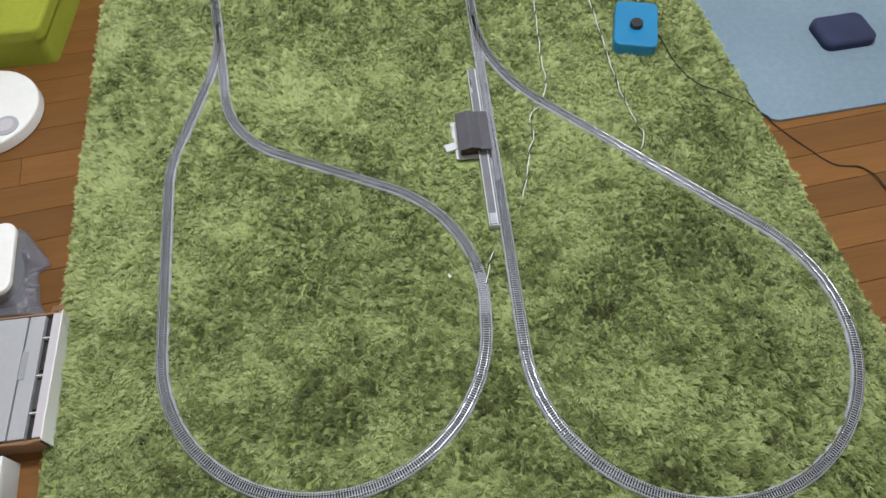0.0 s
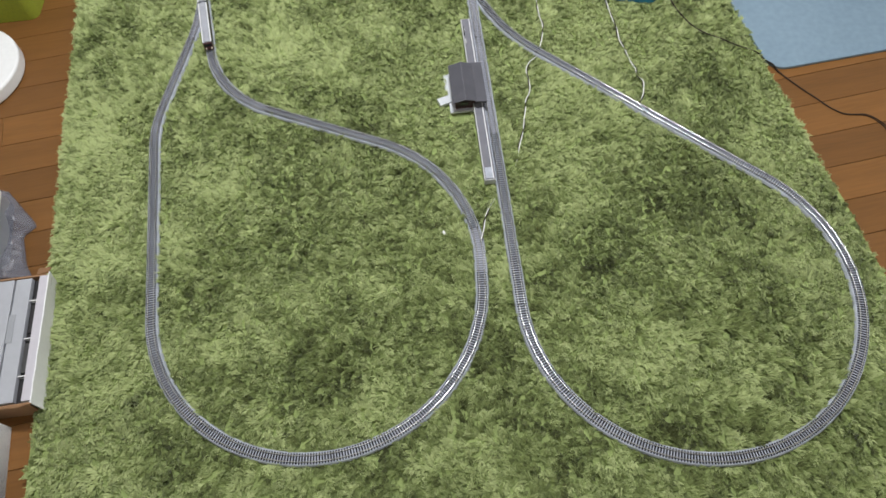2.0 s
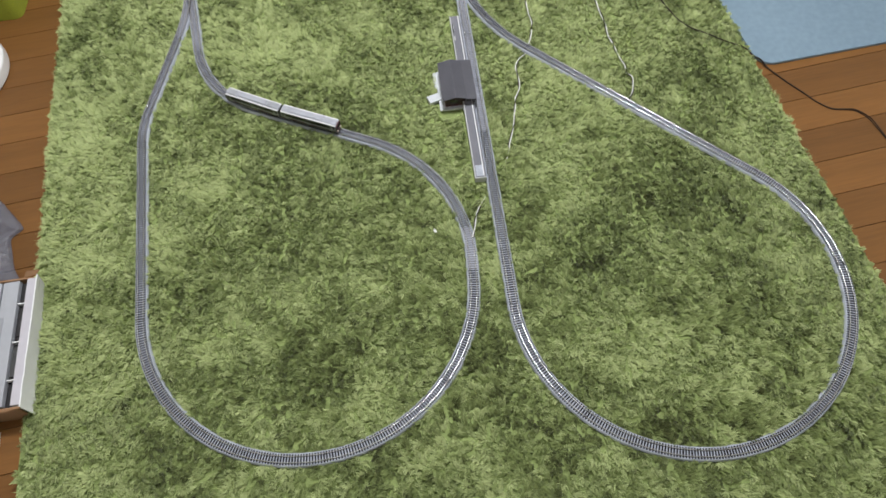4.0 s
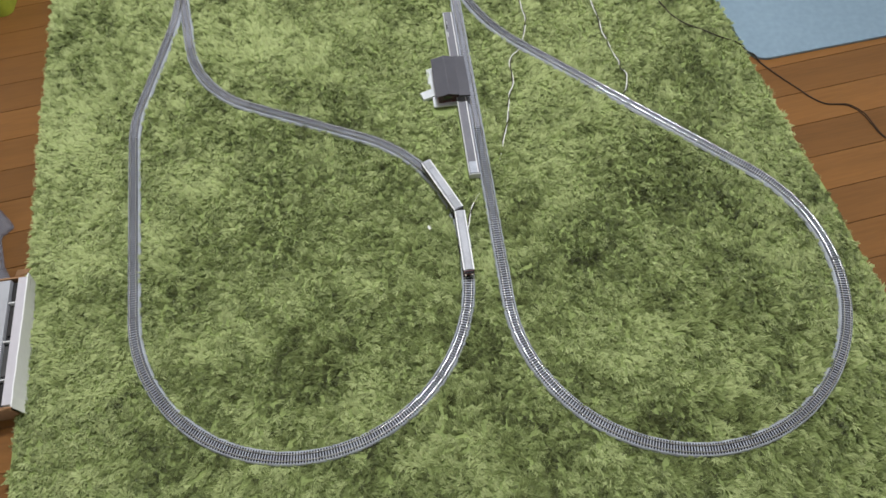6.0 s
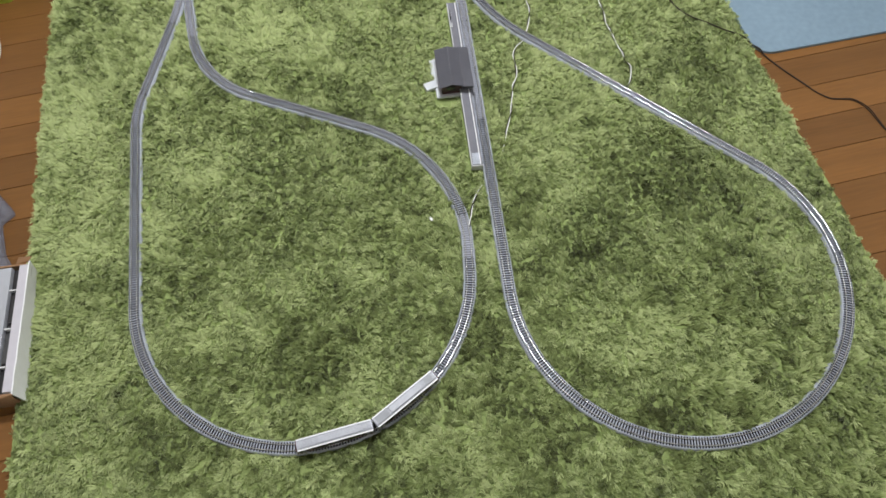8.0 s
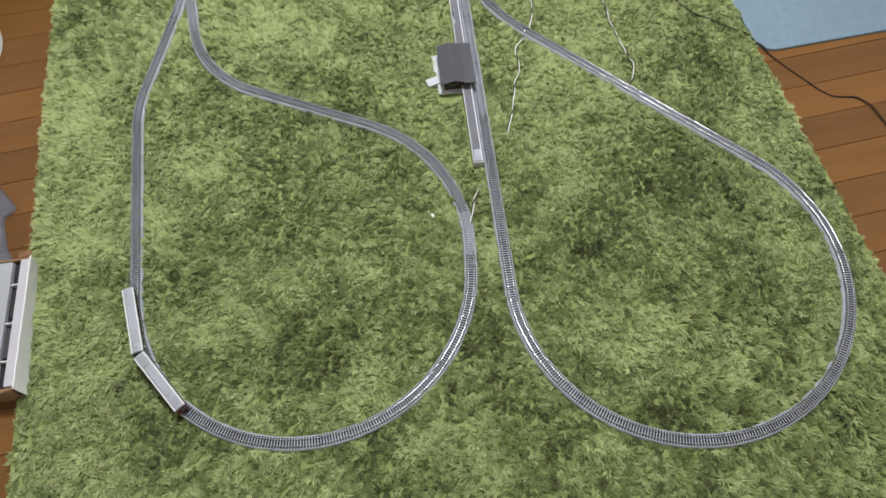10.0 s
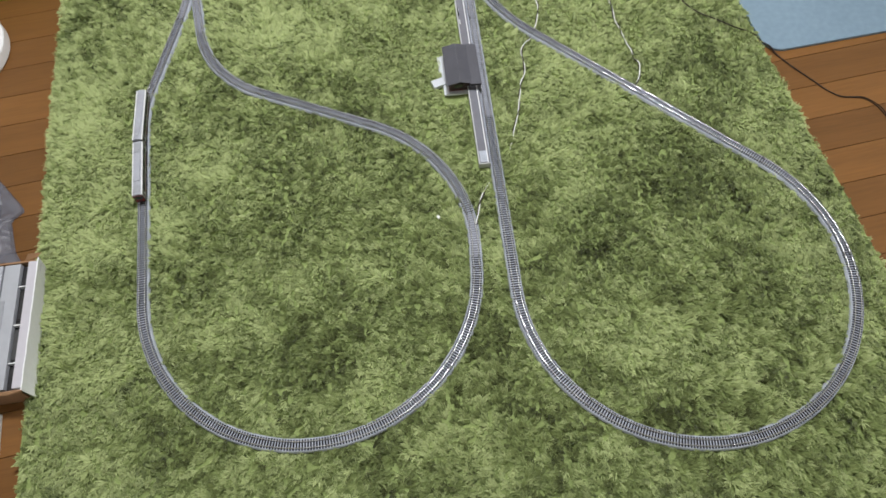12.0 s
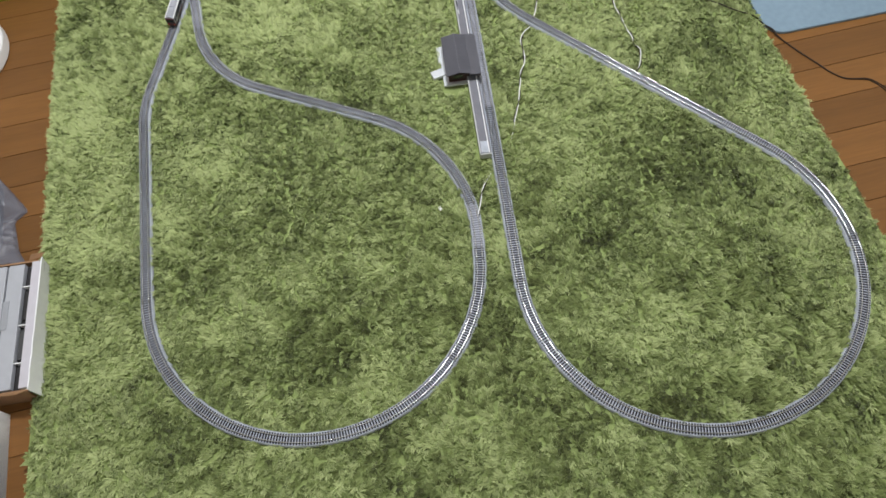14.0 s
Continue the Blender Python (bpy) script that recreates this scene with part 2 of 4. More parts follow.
def sweep(pts, profile, closed=True, caps=True, bm=None):
    """A cross-section (across, up) swept along (x, y, heading) points; across is to the left."""
    b = bmesh.new()
    rings = []
    for x, y, h in pts:
        nx, ny = -math.sin(h), math.cos(h)
        rings.append([b.verts.new((x + nx * a, y + ny * a, z)) for a, z in profile])
    k = len(profile)
    for r0, r1 in zip(rings, rings[1:]):
        for i in range(k if closed else k - 1):
            j = (i + 1) % k
            b.faces.new((r0[i], r0[j], r1[j], r1[i]))
    if caps and closed:
        b.faces.new(rings[0])
        b.faces.new(list(reversed(rings[-1])))
    bmesh.ops.recalc_face_normals(b, faces=b.faces)
    return join(bm, b)


def tube(points, radius, sides=8, bm=None):
    """A round cable through 3D points, smoothed."""
    pts = [Vector(p) for p in points]
    fine = []
    for i in range(len(pts) - 1):
        p0, p1, p2, p3 = pts[max(i - 1, 0)], pts[i], pts[i + 1], pts[min(i + 2, len(pts) - 1)]
        for j in range(8):
            u = j / 8
            fine.append(0.5 * ((2 * p1) + (p2 - p0) * u + (2 * p0 - 5 * p1 + 4 * p2 - p3) * u * u + (3 * p1 - p0 - 3 * p2 + p3) * u ** 3))
    fine.append(pts[-1])
    b = bmesh.new()
    rings = []
    for i, p in enumerate(fine):
        d = (fine[min(i + 1, len(fine) - 1)] - fine[max(i - 1, 0)]).normalized()
        a = d.cross(Vector((0, 0, 1))).normalized()
        c = a.cross(d)
        rings.append([b.verts.new(p + radius * (math.cos(t) * a + math.sin(t) * c)) for t in [2 * math.pi * k / sides for k in range(sides)]])
    for r0, r1 in zip(rings, rings[1:]):
        for i in range(sides):
            b.faces.new((r0[i], r0[(i + 1) % sides], r1[(i + 1) % sides], r1[i]))
    b.faces.new(rings[0])
    b.faces.new(list(reversed(rings[-1])))
    bmesh.ops.recalc_face_normals(b, faces=b.faces)
    return join(bm, b)


def slab(outline, z0, z1, bevel=0.0, segments=2):
    """An upright prism over a plan outline, its top edge rounded."""
    b = bmesh.new()
    low = [b.verts.new((x, y, z0)) for x, y in outline]
    f = b.faces.new(low)
    r = bmesh.ops.extrude_face_region(b, geom=[f])
    up = [v for v in r["geom"] if isinstance(v, bmesh.types.BMVert)]
    bmesh.ops.translate(b, vec=(0, 0, z1 - z0), verts=up)
    bmesh.ops.recalc_face_normals(b, faces=b.faces)
    if bevel:
        ed = [e for e in b.edges if all(abs(v.co.z - z1) < 1e-6 for v in e.verts)]
        bmesh.ops.bevel(b, geom=ed, offset=bevel, segments=segments, affect="EDGES", profile=0.5)
    return b


def empty(name, m=None):
    ob = new(name)
    ob.empty_display_size = 0.02
    if m is not None:
        ob.matrix_basis = m
    return ob


# ---- the room: floor, and unseen walls and ceiling added to bounce the lamp's light ----
FLOOR_Z = -0.020
RUG_BASE = -0.004
BOARD_TURN = radians(9.1)


def rug_left(y):
    return -0.6392 - 0.0984 * y


def rug_right(y):
    return 0.8228 - 0.1540 * y


RUG_Y0, RUG_Y1 = -0.22, 1.98


def room():
    floor = tagged(part("floor", box(3.6, 4.0, 0.04, (0, 0.8, FLOOR_Z - 0.046)), GAP), "brown wooden floor of narrow boards with dark joints", "floor", kind="structure")
    # walls and ceiling out of view, added to close the room and bounce light
    for name, sx, sy, x, y in (("wall_north", 3.6, 0.1, 0, 2.75), ("wall_south", 3.6, 0.1, 0, -1.15), ("wall_east", 0.1, 3.8, 1.75, 0.8), ("wall_west", 0.1, 3.8, -1.75, 0.8)):
        w = part(name, box(sx, sy, 2.46, (x, y, FLOOR_Z - 0.02)), WALLPAPER)
        tagged(w, "unseen white papered room wall, added to bounce light", "wall", kind="structure")
    tagged(part("ceiling", box(3.6, 4.0, 0.1, (0, 0.8, 2.44)), CEILING), "unseen white ceiling, added to bounce light", "ceiling", kind="structure")
    lamp = empty("ceiling_lamp", pose(LAMP[0], LAMP[1], 2.44))
    tagged(lamp, "round white ceiling lamp, switched on", "lamp")
    part("base", cylinder(0.15, 0.03, pose(0, 0, -0.015), 40, bevel=0.006), WHITE, lamp)
    part("diffuser", cylinder(0.23, 0.028, pose(0, 0, -0.045), 48, bevel=0.01), LAMP_GLOW, lamp, "glowing white diffuser", True)
    return floor


def rug():
    base = bmesh.new()
    ny = 60
    rows = []
    for i in range(ny + 1):
        y = RUG_Y0 + (RUG_Y1 - RUG_Y0) * i / ny
        wob = 0.004 * noise.noise((0.0, y * 9, 3.0))
        wob2 = 0.004 * noise.noise((5.0, y * 9, 3.0))
        rows.append((rug_left(y) + wob, rug_right(y) + wob2, y))
    rings = []
    for a, b, y in rows:
        rings.append([base.verts.new(v) for v in ((a, y, FLOOR_Z + 0.001), (a + 0.004, y, RUG_BASE), (b - 0.004, y, RUG_BASE), (b, y, FLOOR_Z + 0.001))])
    for r0, r1 in zip(rings, rings[1:]):
        for i in range(4):
            base.faces.new((r0[i], r0[(i + 1) % 4], r1[(i + 1) % 4], r1[i]))
    base.faces.new(rings[0])
    base.faces.new(rings[-1])
    bmesh.ops.recalc_face_normals(base, faces=base.faces)
    body = part("rug", base, BACKING)
    tagged(body, "green shag rug with long mottled pile, lying on floorboards", "rug")
    return body


def keep_clear(x, y, lines):
    """True where nothing stands on the pile."""
    ok = np.ones(len(x), bool)
    for pts, half in lines:
        p = np.array([q[:2] for q in pts])
        for i in range(0, len(p), 40):
            q = p[i:i + 44]
            near = (x > q[:, 0].min() - half) & (x < q[:, 0].max() + half) & (y > q[:, 1].min() - half) & (y < q[:, 1].max() + half) & ok
            idx = np.nonzero(near)[0]
            if len(idx):
                d = np.min((x[idx][:, None] - q[None, :, 0]) ** 2 + (y[idx][:, None] - q[None, :, 1]) ** 2, axis=1)
                ok[idx[d < half * half]] = False
    return ok


def smooth_field(rng, x, y, cell, octaves=3):
    """Smooth noise over the plan, about -1 to 1."""
    total, amp = np.zeros(len(x)), 1.0
    for _ in range(octaves):
        n = int(4.0 / cell) + 4
        g = rng.uniform(-1, 1, (n, n))
        u, v = (x + 1.5) / cell, (y + 1.0) / cell
        i, j = np.clip(u.astype(int), 0, n - 2), np.clip(v.astype(int), 0, n - 2)
        fu, fv = u - i, v - j
        fu, fv = fu * fu * (3 - 2 * fu), fv * fv * (3 - 2 * fv)
        total += amp * (g[i, j] * (1 - fu) * (1 - fv) + g[i + 1, j] * fu * (1 - fv) + g[i, j + 1] * (1 - fu) * fv + g[i + 1, j + 1] * fu * fv)
        amp, cell = amp * 0.5, cell * 0.5
    return total


# spots of lying and standing pile, their lit or shaded look painted as tone: x, y, half-widths along x and y, how much
# paler or deeper
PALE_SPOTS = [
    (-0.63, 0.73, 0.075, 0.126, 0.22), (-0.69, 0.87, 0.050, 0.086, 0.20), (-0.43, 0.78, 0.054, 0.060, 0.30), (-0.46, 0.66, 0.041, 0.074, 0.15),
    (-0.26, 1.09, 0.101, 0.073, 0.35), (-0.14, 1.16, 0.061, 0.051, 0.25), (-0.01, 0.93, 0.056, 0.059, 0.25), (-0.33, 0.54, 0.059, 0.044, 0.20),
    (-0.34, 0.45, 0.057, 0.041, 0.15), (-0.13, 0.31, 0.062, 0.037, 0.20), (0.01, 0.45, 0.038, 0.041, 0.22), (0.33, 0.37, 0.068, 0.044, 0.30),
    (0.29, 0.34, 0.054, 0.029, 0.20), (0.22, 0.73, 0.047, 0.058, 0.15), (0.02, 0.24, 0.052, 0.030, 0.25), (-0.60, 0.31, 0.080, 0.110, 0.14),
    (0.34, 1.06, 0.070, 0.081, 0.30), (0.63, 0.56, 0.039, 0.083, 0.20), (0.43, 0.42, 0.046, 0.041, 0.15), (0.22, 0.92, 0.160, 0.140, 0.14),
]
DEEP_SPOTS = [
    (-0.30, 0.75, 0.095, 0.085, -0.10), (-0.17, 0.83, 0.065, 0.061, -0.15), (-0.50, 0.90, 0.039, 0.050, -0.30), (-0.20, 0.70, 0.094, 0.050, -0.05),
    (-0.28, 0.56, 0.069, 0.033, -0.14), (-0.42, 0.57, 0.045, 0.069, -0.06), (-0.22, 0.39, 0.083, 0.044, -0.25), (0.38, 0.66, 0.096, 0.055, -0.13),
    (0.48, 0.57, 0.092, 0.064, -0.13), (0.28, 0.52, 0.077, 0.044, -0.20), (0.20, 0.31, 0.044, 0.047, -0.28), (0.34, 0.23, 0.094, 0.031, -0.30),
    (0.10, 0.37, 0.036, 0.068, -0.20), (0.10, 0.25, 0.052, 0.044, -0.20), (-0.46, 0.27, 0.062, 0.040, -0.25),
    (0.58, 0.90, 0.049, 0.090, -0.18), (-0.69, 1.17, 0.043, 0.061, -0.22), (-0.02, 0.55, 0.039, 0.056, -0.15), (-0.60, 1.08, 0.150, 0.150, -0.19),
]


def nap_light_of(rng, x, y):
    """How far the pile lies flat (painted lit, pale) or stands up (painted shaded, deep), with ragged borders."""
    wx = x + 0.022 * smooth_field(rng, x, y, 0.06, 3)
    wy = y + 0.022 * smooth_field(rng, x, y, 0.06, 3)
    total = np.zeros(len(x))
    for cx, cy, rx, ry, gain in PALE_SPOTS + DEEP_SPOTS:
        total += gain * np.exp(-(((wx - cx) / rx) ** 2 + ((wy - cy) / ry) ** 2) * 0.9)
    # brightness along both sides and at the far end, painted in as paler tone
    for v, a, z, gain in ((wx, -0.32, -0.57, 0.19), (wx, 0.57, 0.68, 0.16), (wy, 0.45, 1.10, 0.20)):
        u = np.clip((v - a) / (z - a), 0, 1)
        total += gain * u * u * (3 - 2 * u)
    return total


def pile(body, lines):
    """The yarn strands: leaning blades in tufts, combed this way and that in patches."""
    rng = np.random.default_rng(7)
    xs, ys, far = [], [], []
    for y0, y1, pitch in ((0.02, 1.40, 0.0078), (1.40, RUG_Y1, 0.0150), (RUG_Y0, 0.02, 0.0150)):
        gx, gy = np.meshgrid(np.arange(-0.86, 0.86, pitch), np.arange(y0, y1, pitch))
        gx, gy = gx.ravel(), gy.ravel()
        gx = gx + rng.uniform(-0.5, 0.5, len(gx)) * pitch
        gy = gy + rng.uniform(-0.5, 0.5, len(gy)) * pitch
        xs.append(gx), ys.append(gy), far.append(np.full(len(gx), pitch / 0.0078))
    x, y, grow = np.concatenate(xs), np.concatenate(ys), np.concatenate(far)
    inside = (x > rug_left(y) + 0.002) & (x < rug_right(y) - 0.002) & (y > RUG_Y0) & (y < RUG_Y1)
    x, y, grow = x[inside], y[inside], grow[inside]
    nap_light = nap_light_of(rng, x, y)
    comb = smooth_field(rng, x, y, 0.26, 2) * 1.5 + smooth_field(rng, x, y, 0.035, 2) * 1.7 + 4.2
    flat = np.clip(0.6 + 0.6 * nap_light + 0.35 * smooth_field(rng, x, y, 0.05, 2), 0, 1)
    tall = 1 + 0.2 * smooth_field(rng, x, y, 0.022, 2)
    # painted light and shade of the lying pile, added to the tufts' own mottling
    tone = 0.43 + nap_light + 0.13 * smooth_field(rng, x, y, 0.11, 2) + 0.18 * smooth_field(rng, x, y, 0.040, 2) + 0.27 * smooth_field(rng, x, y, 0.018, 2) + rng.normal(0, 0.19, len(x))
    # eighteen strands a tuft
    k = 18
    n = len(x) * k
    X, Y, G = (np.repeat(v, k) for v in (x, y, grow))
    A = np.repeat(comb + rng.normal(0, 0.6, len(x)), k) + rng.normal(0, 0.45, n)
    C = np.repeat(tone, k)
    F, T = np.repeat(flat, k), np.repeat(tall * rng.uniform(0.62, 1.30, len(x)), k)
    X = X + rng.normal(0, 0.0020, n) * G
    Y = Y + rng.normal(0, 0.0020, n) * G
    lean = np.clip(0.45 + 0.5 * F + rng.normal(0, 0.22, n), 0.1, 1.2)
    length = 0.0135 * T * rng.uniform(0.75, 1.2, n)
    width = 0.00088 * rng.uniform(0.75, 1.3, n) * G
    # along the sides the strands hang less far out
    side = np.minimum(X - rug_left(Y), rug_right(Y) - X)
    length = np.where(side < 0.012, length * 0.52, length)
    ok = keep_clear(X, Y, lines)
    # strands do not reach into what lies on the rug
    reach = length * np.sin(lean)
    ok &= keep_clear(X + 0.75 * reach * np.cos(A), Y + 0.75 * reach * np.sin(A), [(p, h - 0.0022) for p, h in lines])
    X, Y, A, C, lean, length, width = (v[ok] for v in (X, Y, A, C, lean, length, width))
    n = len(X)
    dx, dy = np.cos(A), np.sin(A)
    sx, sy = -dy, dx
    tw = rng.uniform(-0.5, 0.5, n)
    z0 = RUG_BASE - 0.001
    verts = np.zeros((n, 5, 3))
    h1, r1 = 0.55 * length * np.cos(lean * 0.55), 0.55 * length * np.sin(lean * 0.55)
    h2, r2 = h1 + 0.45 * length * np.cos(np.minimum(lean * 1.45, 1.55)), r1 + 0.45 * length * np.sin(np.minimum(lean * 1.45, 1.55))
    for c, (wside, h, r) in enumerate(((-0.8, 0 * h1, 0 * r1), (0.8, 0 * h1, 0 * r1), (-1.0, h1, r1), (1.0, h1, r1), (0.0, h2, r2))):
        verts[:, c, 0] = X + dx * r + sx * width * wside
        verts[:, c, 1] = Y + dy * r + sy * width * wside
        verts[:, c, 2] = z0 + h + tw * width * wside
    base = (np.arange(n) * 5)[:, None]
    tri = np.stack([base + np.array([[0, 1, 3]]), base + np.array([[0, 3, 2]]), base + np.array([[2, 3, 4]])], 1).reshape(-1)
    me = bpy.data.meshes.new("pile")
    me.vertices.add(n * 5)
    me.vertices.foreach_set("co", verts.reshape(-1))
    me.loops.add(n * 9)
    me.loops.foreach_set("vertex_index", tri.astype(np.int32))
    me.polygons.add(n * 3)
    me.polygons.foreach_set("loop_start", np.arange(0, n * 9, 3, dtype=np.int32))
    me.polygons.foreach_set("use_smooth", np.ones(n * 3, bool))
    me.update(calc_edges=True)
    yarn = me.attributes.new("yarn_tone_and_light", "FLOAT", "POINT")
    # bright tip highlights and shaded roots are painted into each strand's tone
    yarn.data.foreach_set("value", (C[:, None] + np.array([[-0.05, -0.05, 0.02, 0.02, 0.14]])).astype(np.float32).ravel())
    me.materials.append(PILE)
    ob = new("pile", me)
    ob.parent = body
    tagged(ob, "mottled light and dark green yarn strands", kind="stuff")
    return ob


# ---- sectional model track ----
def track_piece(name, pts, label, group="model railway track", tie=None):
    thing = empty(name, pose(pts[0][0], pts[0][1], 0, 0, 0, math.degrees(pts[0][2])))
    tagged(thing, label, "model track", group)
    inv = thing.matrix_basis.inverted()
    h0 = pts[0][2]
    loc = []
    for x, y, h in pts:
        v = inv @ Vector((x, y, 0))
        loc.append((v.x, v.y, h - h0))
    part("roadbed", sweep(loc, [(-0.0114, 0.0003), (-0.0098, 0.0046), (-0.0086, 0.0056), (0.0086, 0.0056), (0.0098, 0.0046), (0.0114, 0.0003)]), BALLAST, thing)
    # sleepers
    bm = bmesh.new()
    s, total = 0.0, [0.0]
    for (ax, ay, _), (bx, by, _) in zip(loc, loc[1:]):
        total.append(total[-1] + math.hypot(bx - ax, by - ay))
    n = max(1, round(total[-1] / 0.0044))
    lx, ly, lh = [p[0] for p in loc], [p[1] for p in loc], [p[2] for p in loc]
    for i in range(n):
        s = (i + 0.5) * total[-1] / n
        x, y, h = float(np.interp(s, total, lx)), float(np.interp(s, total, ly)), float(np.interp(s, total, lh))
        c, q = math.cos(h), math.sin(h)
        ring = []
        for z, a in ((0.0050, 0.00118), (0.0067, 0.00105)):
            ring.append([bm.verts.new((x + c * u - q * v, y + q * u + c * v, z)) for u, v in ((-a, -0.0082), (a, -0.0082), (a, 0.0082), (-a, 0.0082))])
        lo, hi = ring
        bm.faces.new(hi)
        for k in range(4):
            bm.faces.new((lo[k], lo[(k + 1) % 4], hi[(k + 1) % 4], hi[k]))
    tagged(part("sleeper_strip", bm, tie or SLEEPER, thing), "grey sleepers" if tie else "dark grey sleepers", kind="stuff")
    for side in (-1, 1):
        a = side * 0.0048
        prof = [(a - 0.0008, 0.0064), (a - 0.0004, 0.0068), (a - 0.00068, 0.0079)] + [(a - 0.00068 * math.cos(k * math.pi / 8), 0.0082 + (RAIL_TOP - 0.0082) * math.sin(k * math.pi / 8)) for k in range(9)] \
            + [(a + 0.00068, 0.0079), (a + 0.0004, 0.0068), (a + 0.0008, 0.0064)]
        part("rail", sweep(loc, prof), RAIL, thing, "shiny metal rail", True)
        part("rail_joiner", box(0.007, 0.0022, 0.0019, (0.0, a, 0.0062), 0.0003), JOINER, thing)
    return thing


def split(pts, count):
    n = len(pts) - 1
    cuts = [round(i * n / count) for i in range(count + 1)]
    return [pts[a:b + 1] for a, b in zip(cuts, cuts[1:])]


def cut(pts, marks, whole):
    """Pieces of a section, cut at shares marks / whole of its length."""
    n = len(pts) - 1
    cuts = [0] + [round(m / whole * n) for m in marks] + [n]
    return [pts[a:b + 1] for a, b in zip(cuts, cuts[1:])]


def railway():
    curve, straight = "curved section of grey ballasted model track", "straight section of grey ballasted model track"
    for p in cut(L_STRAIGHT, (0.162,), 0.372) + split(W_MAIN, 3) + [L_DIAG, L_FEED[:6]] + split(M_LOW, 2) + split(R_STRAIGHT, 2) + split(M_MAIN, 2):
        track_piece("straight_track", p, straight + " on the rug")
    track_piece("straight_track", W_STRAIGHT, straight + " on the rug", tie=MID_TIE)
    for p in (L_BEND, W_RISE):
        track_piece("curved_track", p, curve + " on the rug", tie=MID_TIE)
    for p in split(M_TOP, 3):
        track_piece("straight_track", p, straight + " beside the platform", tie=PALE_TIE)
    for p in cut(L_ARC, (45, 90, 135), 171.91) + split(L_ARC2[16:], 2) + split(R_ARC, 5) + [R_BEND]:
        track_piece("curved_track", p, curve + " on the rug")
    track_piece("feeder_track", L_FEED[5:-1] + L_ARC2[:17], "pale grey feeder track section with wire plug", tie=PALE_TIE)
    # the turnouts: a through section with its diverging curve
    for through_pts, curve_pts in ((W_THROUGH, W_SWITCH), (M_SWITCH, None)):
        t = track_piece("turnout_track", through_pts, "grey model railway turnout with diverging rails", tie=PALE_TIE)
        if curve_pts:
            track_piece("turnout_branch", curve_pts, "diverging curve of a grey model turnout", tie=PALE_TIE)
            m = t.matrix_basis.inverted() @ pose(through_pts[-1][0] + 0.011, through_pts[-1][1] - 0.03, 0, 0, 0, math.degrees(through_pts[-1][2]))
            o = part("switch_box", box(0.03, 0.009, 0.0062, (0, 0, 0), 0.0008), BALLAST, t)
            o.matrix_basis = m


# ---- the station ----
PLAT_TURN = math.degrees(M_TOP[0][2]) + 90


